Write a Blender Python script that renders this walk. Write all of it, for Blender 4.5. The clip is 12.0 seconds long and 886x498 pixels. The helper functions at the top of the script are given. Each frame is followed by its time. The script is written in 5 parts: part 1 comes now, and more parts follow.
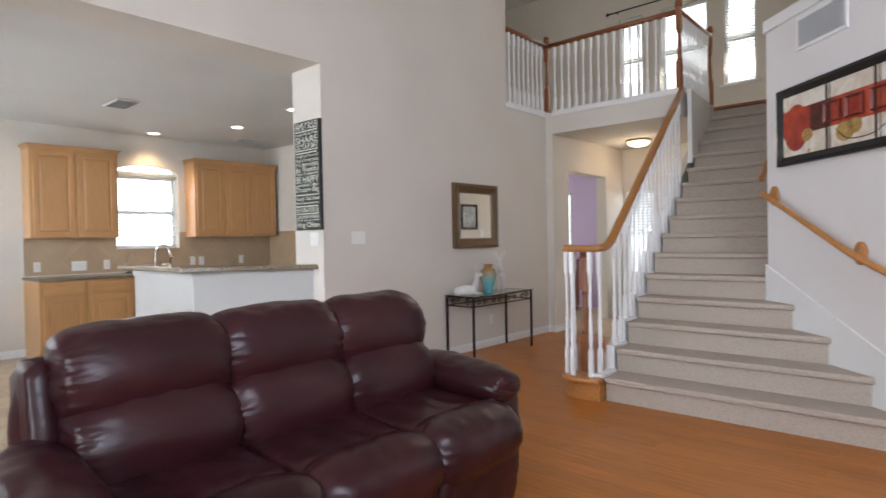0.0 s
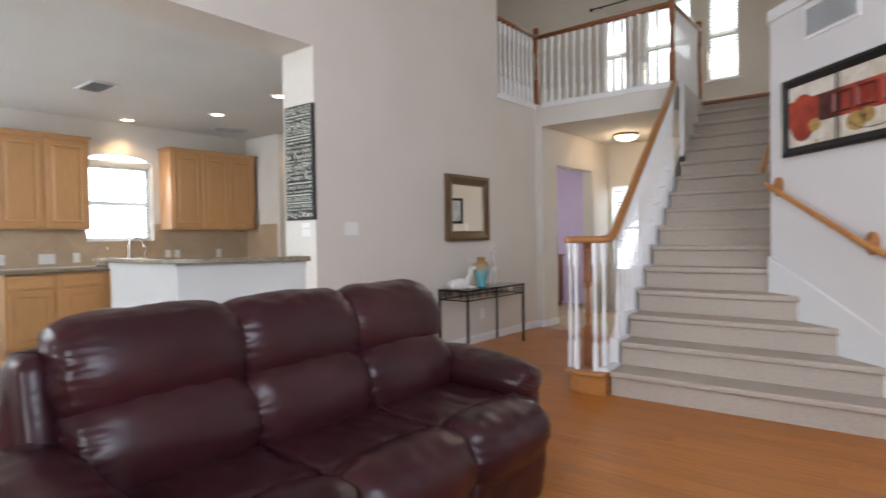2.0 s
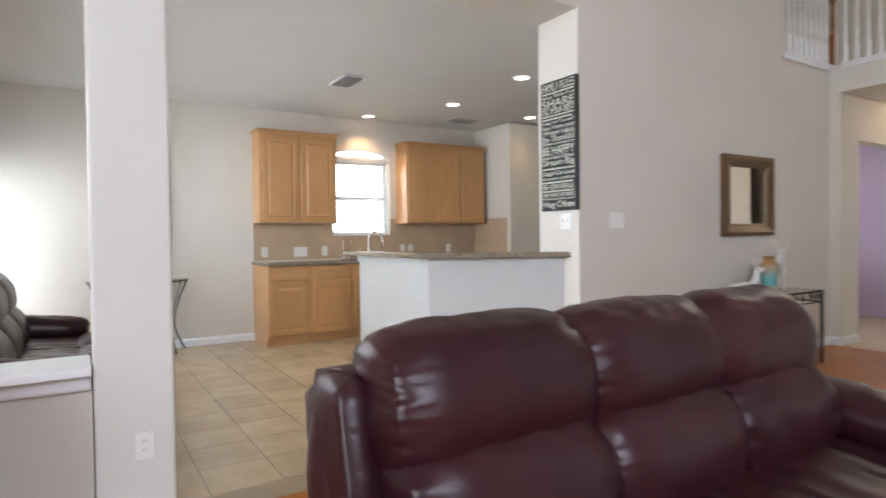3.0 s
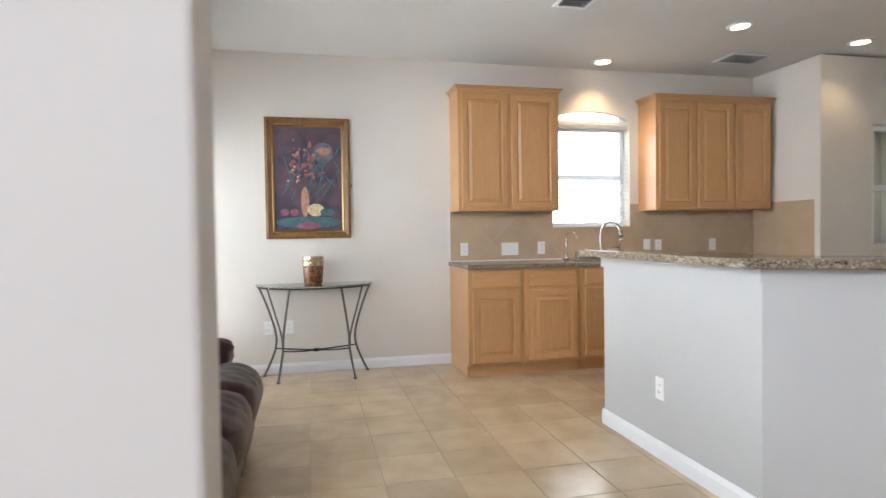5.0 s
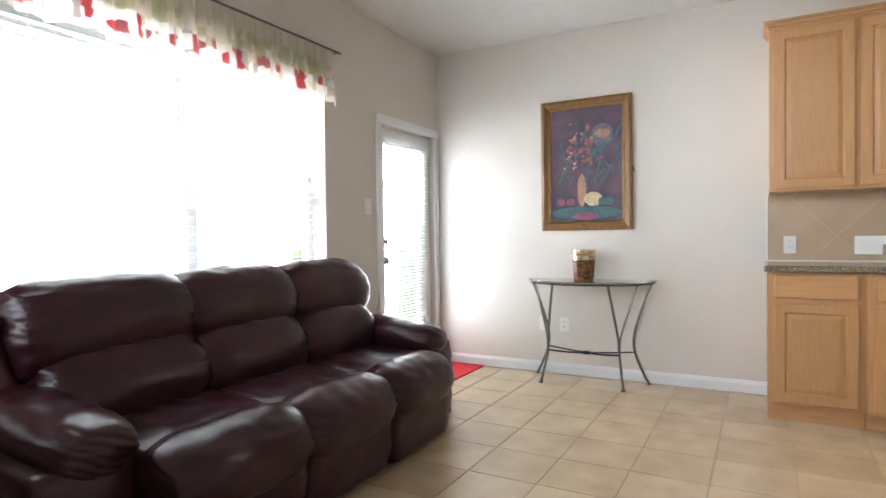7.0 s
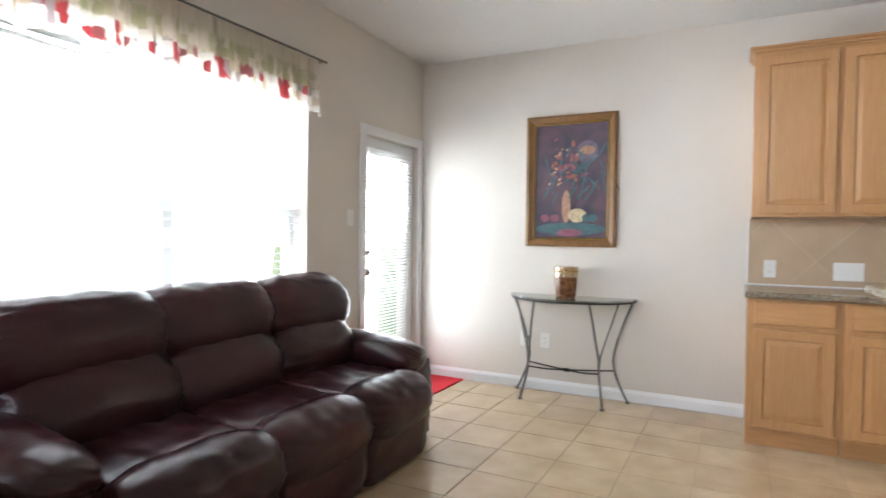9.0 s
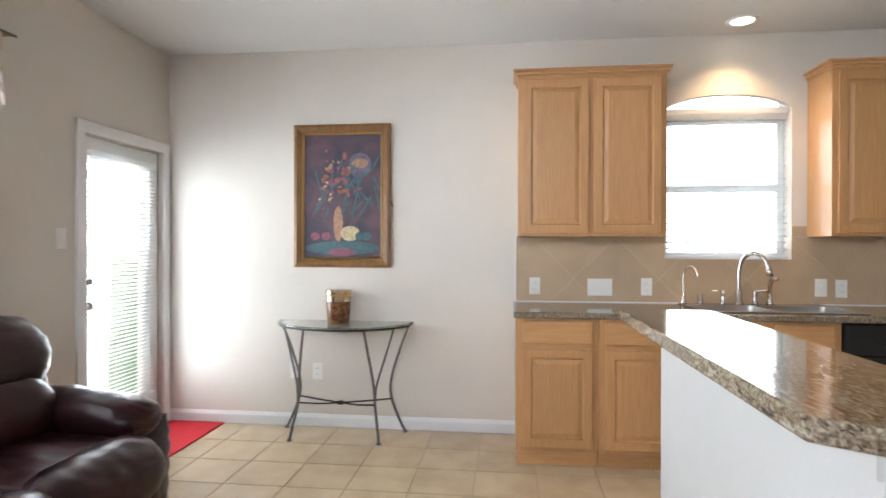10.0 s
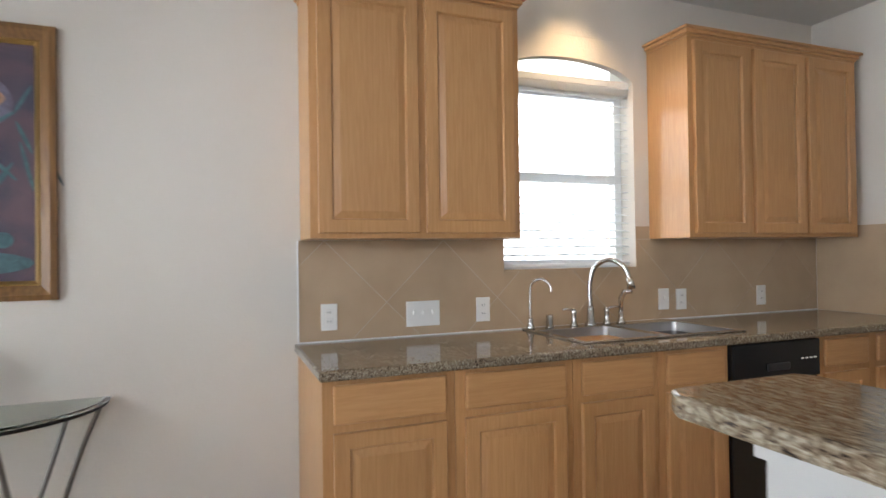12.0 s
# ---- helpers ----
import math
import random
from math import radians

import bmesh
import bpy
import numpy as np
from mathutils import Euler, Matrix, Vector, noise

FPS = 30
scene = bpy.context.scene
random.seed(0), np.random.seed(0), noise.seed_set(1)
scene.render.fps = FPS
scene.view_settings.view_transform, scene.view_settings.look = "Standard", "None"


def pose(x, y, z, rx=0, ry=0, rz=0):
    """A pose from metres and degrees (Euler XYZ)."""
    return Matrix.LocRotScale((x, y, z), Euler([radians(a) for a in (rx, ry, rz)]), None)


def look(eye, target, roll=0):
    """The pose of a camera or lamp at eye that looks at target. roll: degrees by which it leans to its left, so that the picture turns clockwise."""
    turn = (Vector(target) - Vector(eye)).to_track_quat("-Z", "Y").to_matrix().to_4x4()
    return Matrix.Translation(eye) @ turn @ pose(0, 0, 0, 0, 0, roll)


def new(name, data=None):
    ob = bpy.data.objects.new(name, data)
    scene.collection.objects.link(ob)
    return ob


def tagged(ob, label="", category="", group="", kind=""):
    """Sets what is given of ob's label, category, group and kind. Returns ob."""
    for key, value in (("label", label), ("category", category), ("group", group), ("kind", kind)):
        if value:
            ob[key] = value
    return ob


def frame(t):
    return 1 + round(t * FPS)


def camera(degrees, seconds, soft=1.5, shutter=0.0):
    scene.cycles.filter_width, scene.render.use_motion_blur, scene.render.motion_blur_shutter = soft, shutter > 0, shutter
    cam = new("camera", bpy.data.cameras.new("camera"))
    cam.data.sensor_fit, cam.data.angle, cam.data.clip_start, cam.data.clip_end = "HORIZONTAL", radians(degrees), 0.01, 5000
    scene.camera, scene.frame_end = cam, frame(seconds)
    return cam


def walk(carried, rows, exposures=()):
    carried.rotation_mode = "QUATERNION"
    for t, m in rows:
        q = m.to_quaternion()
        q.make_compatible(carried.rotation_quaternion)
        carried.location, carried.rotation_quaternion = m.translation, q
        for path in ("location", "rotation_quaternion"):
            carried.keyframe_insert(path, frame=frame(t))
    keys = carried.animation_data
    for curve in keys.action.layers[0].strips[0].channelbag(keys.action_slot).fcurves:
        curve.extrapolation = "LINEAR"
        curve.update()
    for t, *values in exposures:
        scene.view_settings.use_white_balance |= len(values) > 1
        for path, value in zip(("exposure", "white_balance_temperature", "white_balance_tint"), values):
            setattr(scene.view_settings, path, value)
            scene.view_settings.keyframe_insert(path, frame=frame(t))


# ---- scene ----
cam = camera(74.6, 12.0, soft=1.5, shutter=0.4)
EXPOSURES = [(0.0, 0.33), (2.5, 0.36), (5.5, 0.52), (7.0, 0.59), (9.5, 0.60), (10.5, 0.46), (11.5, 0.25), (12.0, 0.14)]
PATH = [
    (0, (0.194, 0.241, 1.267), (-1.134, 1.736, 1.235), -1.1),
    (0.5, (0.224, 0.219, 1.255), (-0.959, 1.83, 1.221), -1.2),
    (1, (0.227, 0.209, 1.252), (-0.874, 1.878, 1.214), -1.2),
    (1.5, (0.132, 0.197, 1.234), (-0.95, 1.878, 1.193), -1.0),
    (2, (-0.106, 0.209, 1.21), (-1.353, 1.772, 1.17), -0.9),
    (2.5, (-0.492, 0.179, 1.214), (-1.984, 1.51, 1.172), -0.8),
    (3, (-0.942, 0.277, 1.189), (-2.632, 1.346, 1.148), -0.7),
    (3.5, (-1.437, 0.479, 1.188), (-3.247, 1.33, 1.145), -0.7),
    (4.5, (-2.36, 0.565, 1.19), (-4.28, 1.12, 1.138), -0.8),
    (5.5, (-3.171, 1.146, 1.171), (-5.161, 1.341, 1.119), -0.9),
    (6, (-3.384, 1.434, 1.162), (-5.365, 1.162, 1.115), -1.0),
    (6.5, (-3.366, 1.722, 1.14), (-5.253, 1.063, 1.097), -0.9),
    (7, (-3.375, 2.032, 1.122), (-5.125, 1.064, 1.079), -0.8),
    (8, (-3.41, 2.09, 1.15), (-5.10, 1.02, 1.105), -0.1),
    (9, (-3.416, 2.008, 1.222), (-5.195, 1.094, 1.179), 0.8),
    (9.5, (-3.572, 2.015, 1.321), (-5.515, 1.542, 1.28), 0.3),
    (10, (-3.835, 2.012, 1.308), (-5.822, 1.781, 1.299), 0.1),
    (10.5, (-4.099, 1.926, 1.311), (-6.098, 1.882, 1.315), 0.0),
    (11, (-4.441, 1.815, 1.311), (-6.428, 2.042, 1.325), -0.2),
    (11.5, (-4.906, 1.761, 1.293), (-6.846, 2.249, 1.314), -0.6),
    (12, (-5.337, 1.723, 1.305), (-7.202, 2.446, 1.324), -0.8),
]
walk(cam, [(t, look(eye, target, roll)) for t, eye, target, roll in PATH], EXPOSURES)

# ---- world and lights ----
world = bpy.data.worlds.new("sky")
scene.world = world
world.use_nodes = True
wn = world.node_tree
sky = wn.nodes.new("ShaderNodeTexSky")
sky.sky_type, sky.sun_disc = "NISHITA", False
sky.sun_elevation, sky.sun_rotation = radians(61), radians(27)
wn.links.new(sky.outputs[0], wn.nodes["Background"].inputs[0])
wn.nodes["Background"].inputs[1].default_value = 0.15


def lamp(name, kind, m, energy, colour, size=(1, 1), spread=180):
    data = bpy.data.lights.new(name, kind)
    data.energy, data.color = energy, colour
    if kind == "AREA":
        data.shape, data.size, data.size_y, data.spread = "RECTANGLE", size[0], size[1], radians(spread)
    ob = new(name, data)
    ob.matrix_world = m
    return ob


sun = lamp("sun", "SUN", look((0, 0, 20), (-1.5, -3, 14)), 4.0, (1.0, 0.96, 0.9))
sun.data.angle = radians(0.5)
DAY = (0.87, 0.945, 1.03)
COOL_FILL = (0.86, 0.93, 1.10)

# plan: kitchen wall, window wall, dividing wall, gallery edge, levels
KX, DY, MX, GY = -7.93, -0.53, -3.96, 7.04
CEIL, UPPER, HIGH = 2.73, 2.93, 6.1
JAMB = 3.35
EAST, SOUTH, FRONT = 2.9, -3.6, 10.5

# daylight in the window openings, plus three added fill lamps
lamp("window_light_breakfast", "AREA", look((-5.45, DY - 0.185, 1.37), (-5.6, 3, 0.75)), 118, DAY, (1.85, 1.45))
lamp("window_light_door", "AREA", look((-7.445, DY - 0.05, 1.06), (-6.7, 3, 1.1)), 31, DAY, (0.60, 1.55))
lamp("window_light_sink", "AREA", look((KX - 0.185, 3.46, 1.72), (0, 3.2, 1.2)), 10, DAY, (0.75, 0.95))
# two bluish fills added for the living room, in unseen assumed openings
lamp("living_fill_south", "AREA", look((0.2, SOUTH + 0.02, 2.2), (-0.6, 3, 1.6)), 104, COOL_FILL, (3.4, 3.2))
lamp("living_fill_east", "AREA", look((EAST - 0.02, 0.3, 3.3), (-4, 2.2, 2.6)), 135, COOL_FILL, (2.4, 2.0))
lamp("window_light_upper", "AREA", look((-3.3, FRONT - 0.05, 4.7), (-3.3, 5, 4.0)), 42, (1.0, 0.92, 0.80), (3.0, 1.6))
lamp("window_light_hall", "AREA", look((-3.58, 9.3, 1.3), (-3.4, 5, 1.0)), 10, DAY, (0.42, 1.3))
# added fill to brighten the side room; no window stands at this spot
lamp("side_room_fill", "AREA", look((-7.4, 8.3, 1.6), (-4, 8.6, 1.2)), 22, DAY, (0.9, 1.4))


# ---- materials ----
def base(name, colour, rough=0.6, metal=0.0, spec=0.5):
    m = bpy.data.materials.new(name)
    m.use_nodes = True
    b = m.node_tree.nodes["Principled BSDF"]
    b.inputs["Base Color"].default_value = (*colour, 1)
    b.inputs["Roughness"].default_value = rough
    b.inputs["Metallic"].default_value = metal
    b.inputs["Specular IOR Level"].default_value = spec
    return m, m.node_tree, b


def noise_node(nt, scale, detail=4, stretch=None, kind="noise", space="Object"):
    tc = nt.nodes.new("ShaderNodeTexCoord" if space == "Object" else "ShaderNodeNewGeometry")
    mp = nt.nodes.new("ShaderNodeMapping")
    nt.links.new(tc.outputs[space], mp.inputs[0])
    if stretch:
        mp.inputs["Scale"].default_value = stretch
    if kind == "noise":
        n = nt.nodes.new("ShaderNodeTexNoise")
        n.inputs["Detail"].default_value = detail
    else:
        n = nt.nodes.new("ShaderNodeTexVoronoi")
        n.feature = kind
    n.inputs["Scale"].default_value = scale
    nt.links.new(mp.outputs[0], n.inputs["Vector"])
    return n


def ramp(nt, src, stops):
    r = nt.nodes.new("ShaderNodeValToRGB")
    while len(r.color_ramp.elements) < len(stops):
        r.color_ramp.elements.new(0.5)
    for e, (p, c) in zip(r.color_ramp.elements, stops):
        e.position, e.color = p, (*c, 1)
    nt.links.new(src, r.inputs[0])
    return r


def bump(nt, b, src, strength, distance=0.01):
    n = nt.nodes.new("ShaderNodeBump")
    n.inputs["Strength"].default_value, n.inputs["Distance"].default_value = strength, distance
    nt.links.new(src, n.inputs["Height"])
    if b.inputs["Normal"].is_linked:
        nt.links.new(b.inputs["Normal"].links[0].from_socket, n.inputs["Normal"])
    nt.links.new(n.outputs[0], b.inputs["Normal"])


def mix_by(nt, fac, a, b):
    n = nt.nodes.new("ShaderNodeMix")
    n.data_type = "RGBA"
    for key, v in ((0, fac), (6, a), (7, b)):
        if isinstance(v, (tuple, float)):
            n.inputs[key].default_value = v if key == 0 else (*v, 1)
        else:
            nt.links.new(v, n.inputs[key])
    return n.outputs[2]


def vary(nt, amount, per="Random"):
    """Brightness round 1 that differs from object to object."""
    oi = nt.nodes.new("ShaderNodeObjectInfo")
    mr = nt.nodes.new("ShaderNodeMapRange")
    mr.inputs[3].default_value, mr.inputs[4].default_value = 1 - amount, 1 + amount
    nt.links.new(oi.outputs[per], mr.inputs[0])
    return mr.outputs[0]


def times(nt, colour, factor):
    n = nt.nodes.new("ShaderNodeVectorMath")
    n.operation = "SCALE"
    nt.links.new(colour, n.inputs[0])
    nt.links.new(factor, n.inputs["Scale"])
    return n.outputs[0]


def painted(name, colour, rough=0.7, relief=0.25, scale=90):
    m, nt, b = base(name, colour, rough)
    big = noise_node(nt, 1.3, 3)
    c = ramp(nt, big.outputs[0], [(0.3, tuple(v * 0.965 for v in colour)), (0.7, tuple(min(1, v * 1.03) for v in colour))])
    nt.links.new(c.outputs[0], b.inputs["Base Color"])
    bump(nt, b, noise_node(nt, scale, 3).outputs[0], relief, 0.003)
    bump(nt, b, noise_node(nt, 14, 2).outputs[0], relief * 0.5, 0.006)
    return m


def wooden(name, dark, light, rough, axis, scale=1.0, variety=0.12, gloss=0.5, space="Position"):
    stretch = {"x": (0.9, 14, 14), "y": (14, 0.9, 14), "z": (14, 14, 0.9)}[axis]
    m, nt, b = base(name, light, rough, 0, gloss)
    g = noise_node(nt, 3.2 * scale, 6, stretch, "noise", space)
    g.inputs["Distortion"].default_value = 0.6
    f = noise_node(nt, 16 * scale, 4, stretch, "noise", space)
    c = ramp(nt, g.outputs[0], [(0.32, dark), (0.68, light)])
    fine = ramp(nt, f.outputs[0], [(0.35, tuple(v * 0.90 for v in light)), (0.6, light)])
    col = mix_by(nt, 0.28, c.outputs[0], fine.outputs[0])
    nt.links.new(times(nt, col, vary(nt, variety)), b.inputs["Base Color"])
    r = ramp(nt, noise_node(nt, 2.5, 3).outputs[0], [(0.3, (rough * 0.95,) * 3), (0.7, (rough * 1.2,) * 3)])
    nt.links.new(r.outputs[0], b.inputs["Roughness"])
    bump(nt, b, f.outputs[0], 0.035, 0.002)
    return m


def leathery():
    m, nt, b = base("leather", (0.045, 0.010, 0.011), 0.31, 0, 0.34)
    patch = noise_node(nt, 3.5, 4)
    c = ramp(nt, patch.outputs[0], [(0.3, (0.020, 0.0050, 0.0072)), (0.55, (0.031, 0.0072, 0.0100)), (0.8, (0.050, 0.0130, 0.0135))])
    nt.links.new(c.outputs[0], b.inputs["Base Color"])
    bump(nt, b, noise_node(nt, 170, 2, None, "DISTANCE_TO_EDGE").outputs[0], 0.12, 0.002)
    bump(nt, b, noise_node(nt, 9, 5, (1, 1, 2.2)).outputs[0], 0.16, 0.018)
    bump(nt, b, noise_node(nt, 22, 4, (1, 1, 2.6)).outputs[0], 0.10, 0.006)
    bump(nt, b, noise_node(nt, 20, 3, (0.3, 1.5, 1.5)).outputs[0], 0.10, 0.006)
    return m


def granite():
    m, nt, b = base("granite", (0.3, 0.25, 0.18), 0.08, 0, 0.5)
    a = noise_node(nt, 60, 8, (0.42, 1.7, 1.7))
    a.inputs["Distortion"].default_value = 1.2
    c = ramp(nt, a.outputs[0], [(0.33, (0.03, 0.024, 0.02)), (0.41, (0.17, 0.125, 0.082)), (0.52, (0.25, 0.205, 0.145)), (0.68, (0.37, 0.335, 0.265))])
    v = noise_node(nt, 120, 2)
    d = ramp(nt, v.outputs[0], [(0.40, (0.32, 0.27, 0.23)), (0.52, (1, 1, 1))])
    mul = nt.nodes.new("ShaderNodeMix")
    mul.data_type, mul.blend_type = "RGBA", "MULTIPLY"
    mul.inputs[0].default_value = 0.6
    nt.links.new(c.outputs[0], mul.inputs[6])
    nt.links.new(d.outputs[0], mul.inputs[7])
    nt.links.new(mul.outputs[2], b.inputs["Base Color"])
    return m


def tiled(name, low, high, rough, amount=0.07):
    m, nt, b = base(name, high, rough)
    c = ramp(nt, noise_node(nt, 5, 6, None, "noise", "Position").outputs[0], [(0.3, low), (0.7, high)])
    nt.links.new(times(nt, c.outputs[0], vary(nt, amount)), b.inputs["Base Color"])
    bump(nt, b, noise_node(nt, 9, 2, None, "noise", "Position").outputs[0], 0.05, 0.004)
    return m


def carpeted():
    m, nt, b = base("carpet", (0.5, 0.44, 0.38), 0.95, 0, 0.1)
    cell = noise_node(nt, 95, 0, None, "F1")
    c = ramp(nt, cell.outputs[0], [(0.0, (0.46, 0.395, 0.335)), (0.8, (0.37, 0.315, 0.27))])
    nt.links.new(c.outputs[0], b.inputs["Base Color"])
    bump(nt, b, cell.outputs[0], -0.5, 0.004)
    return m


def glassy(name, colour=(1, 1, 1), rough=0.0):
    m, nt, b = base(name, colour, rough)
    b.inputs["Transmission Weight"].default_value = 1
    b.inputs["IOR"].default_value = 1.45
    return m


def glowing(name, colour, strength):
    m, nt, b = base(name, (0.8, 0.8, 0.8), 0.4)
    b.inputs["Emission Color"].default_value = (*colour, 1)
    b.inputs["Emission Strength"].default_value = strength
    return m


WALL = painted("wall_paint", (0.65, 0.608, 0.55))
WHITE_WALL = painted("pale_paint", (0.71, 0.695, 0.70))
PALE_CREAM = painted("cream_paint", (0.67, 0.655, 0.61))
# the bar's white, darkened in its colour to offset strong light on it
BAR_DIMMED_WHITE = painted("bar_dimmed_white", (0.46, 0.455, 0.445))
CEILING = painted("ceiling_paint", (0.635, 0.625, 0.595), 0.85, 0.4, 60)
TRIM = painted("trim_paint", (0.76, 0.765, 0.77), 0.35, 0.05)
PLASTIC = base("white_plastic", (0.78, 0.77, 0.74), 0.35)[0]
DARK_SLOT = base("dark_slot", (0.03, 0.03, 0.03), 0.6)[0]
MAPLE = wooden("maple", (0.43, 0.217, 0.083), (0.52, 0.288, 0.123), 0.31, "z", 2.2, 0.06)
MAPLE_Y = wooden("maple_across", (0.43, 0.217, 0.083), (0.52, 0.288, 0.123), 0.31, "y", 2.2, 0.06)
OAK = wooden("oak", (0.27, 0.105, 0.026), (0.44, 0.19, 0.055), 0.33, "y", 1.5)
CHERRY = wooden("dark_turned_wood", (0.15, 0.05, 0.018), (0.29, 0.105, 0.038), 0.33, "z", 1.5)
PLANK = wooden("laminate", (0.29, 0.090, 0.011), (0.44, 0.154, 0.021), 0.32, "x", 1.1, 0.1, 0.32)
LEATHER = leathery()
GRANITE = granite()
TILE = tiled("floor_tile", (0.50, 0.38, 0.24), (0.60, 0.47, 0.31), 0.22)
GROUT = painted("grout", (0.40, 0.31, 0.21), 0.9)
SPLASH = tiled("splash_tile", (0.42, 0.305, 0.195), (0.475, 0.35, 0.228), 0.3, 0.04)
CARPET = carpeted()
IRON = base("black_iron", (0.025, 0.023, 0.022), 0.45, 0.6)[0]
GREY_IRON = base("pewter_iron", (0.16, 0.15, 0.14), 0.4, 0.8)[0]
STEEL = base("brushed_steel", (0.55, 0.54, 0.52), 0.22, 1.0)[0]
BRASS = base("aged_brass", (0.45, 0.30, 0.12), 0.35, 1.0)[0]
GLASS = glassy("clear_glass")
GREEN_GLASS = glassy("green_glass", (0.82, 0.92, 0.88))
BLACK = base("black_enamel", (0.012, 0.012, 0.013), 0.25)[0]
MIRROR = base("silvered_glass", (0.9, 0.9, 0.9), 0.01, 1.0)[0]
BLIND, bnt, bsdf = base("blind_slat", (0.85, 0.85, 0.83), 0.5)
thin = bnt.nodes.new("ShaderNodeBsdfTranslucent")
thin.inputs[0].default_value = (0.85, 0.86, 0.86, 1)
both = bnt.nodes.new("ShaderNodeMixShader")
both.inputs[0].default_value = 0.7
bnt.links.new(bsdf.outputs[0], both.inputs[1])
bnt.links.new(thin.outputs[0], both.inputs[2])
bnt.links.new(both.outputs[0], bnt.nodes["Material Output"].inputs[0])


# ---- mesh helpers ----
def box(bm, x0, x1, y0, y1, z0, z1, bevel=0.0):
    r = bmesh.ops.create_cube(bm, size=1)
    for v in r["verts"]:
        v.co = Vector(((x0 + x1) / 2 + v.co.x * (x1 - x0), (y0 + y1) / 2 + v.co.y * (y1 - y0), (z0 + z1) / 2 + v.co.z * (z1 - z0)))
    if bevel:
        edges = list({e for v in r["verts"] for e in v.link_edges})
        bmesh.ops.bevel(bm, geom=edges, offset=bevel, segments=2, affect="EDGES", profile=0.5)
    return bm


def boxed(*args, **kw):
    return box(bmesh.new(), *args, **kw)


def finish(name, bm, material, smooth=False):
    bmesh.ops.recalc_face_normals(bm, faces=bm.faces)
    me = bpy.data.meshes.new(name)
    if smooth:
        for f in bm.faces:
            f.smooth = True
    bm.to_mesh(me)
    bm.free()
    if material:
        me.materials.append(material)
    return me


def part(name, bm, material, parent, label="", smooth=False):
    ob = new(name, finish(name, bm, material, smooth))
    ob.parent = parent
    return tagged(ob, label) if label else ob


def share(name, me, parent, m=None):
    ob = new(name, me)
    ob.parent = parent
    if m is not None:
        ob.matrix_basis = m
    return ob


def thing(name, label, category, m=None, group="", kind=""):
    ob = new(name)
    ob.empty_display_size = 0.1
    if m is not None:
        ob.matrix_world = m
    return tagged(ob, label, category, group, kind)


def setting(name, bm, material, label, category, smooth=False):
    return tagged(new(name, finish(name, bm, material, smooth)), label, category, "", "structure")


def prism(bm, pts, z0, z1, bevel=0.0):
    """A solid over the polygon pts (x, y) from z0 to z1."""
    lo = [bm.verts.new((x, y, z0)) for x, y in pts]
    hi = [bm.verts.new((x, y, z1)) for x, y in pts]
    n = len(pts)
    faces = [bm.faces.new(lo[::-1]), bm.faces.new(hi)]
    for i in range(n):
        faces.append(bm.faces.new((lo[i], lo[(i + 1) % n], hi[(i + 1) % n], hi[i])))
    if bevel:
        bmesh.ops.recalc_face_normals(bm, faces=faces)
        edges = list({e for f in faces for e in f.edges})
        bmesh.ops.bevel(bm, geom=edges, offset=bevel, segments=2, affect="EDGES", profile=0.5)
    return bm


def lathe(bm, profile, segs=12, at=(0, 0, 0)):
    """A turned solid: profile of (radius, z) from bottom to top."""
    rings = []
    for r, z in profile:
        rings.append([bm.verts.new((at[0] + r * math.cos(2 * math.pi * i / segs), at[1] + r * math.sin(2 * math.pi * i / segs), at[2] + z)) for i in range(segs)])
    for a, b in zip(rings, rings[1:]):
        for i in range(segs):
            bm.faces.new((a[i], a[(i + 1) % segs], b[(i + 1) % segs], b[i]))
    bm.faces.new(rings[0][::-1])
    bm.faces.new(rings[-1])
    return bm


def tube(bm, pts, radius, segs=8, closed=False):
    """A round bar along pts; radius is a number or one per point."""
    pts = [Vector(p) for p in pts]
    n = len(pts)
    rings = []
    u = None
    for i, p in enumerate(pts):
        d = (pts[min(i + 1, n - 1)] - pts[max(i - 1, 0)]).normalized()
        if u is None:
            u = d.cross(Vector((0.13, 0.21, 0.97)))
        u = (u - d * u.dot(d)).normalized()
        w = d.cross(u)
        r = radius[i] if isinstance(radius, (list, tuple)) else radius
        rings.append([bm.verts.new(p + r * (math.cos(2 * math.pi * k / segs) * u + math.sin(2 * math.pi * k / segs) * w)) for k in range(segs)])
    for a, b in zip(rings, rings[1:]):
        for k in range(segs):
            bm.faces.new((a[k], a[(k + 1) % segs], b[(k + 1) % segs], b[k]))
    bm.faces.new(rings[0][::-1])
    bm.faces.new(rings[-1])
    return bm


def curve_pts(ctrl, n=8):
    """A smooth line through ctrl."""
    c = [Vector(p) for p in ctrl]
    out = []
    for i in range(len(c) - 1):
        p0, p1, p2, p3 = c[max(i - 1, 0)], c[i], c[i + 1], c[min(i + 2, len(c) - 1)]
        for k in range(n):
            t = k / n
            out.append(0.5 * ((2 * p1) + (p2 - p0) * t + (2 * p0 - 5 * p1 + 4 * p2 - p3) * t * t + (3 * p1 - p0 - 3 * p2 + p3) * t ** 3))
    return out + [c[-1]]


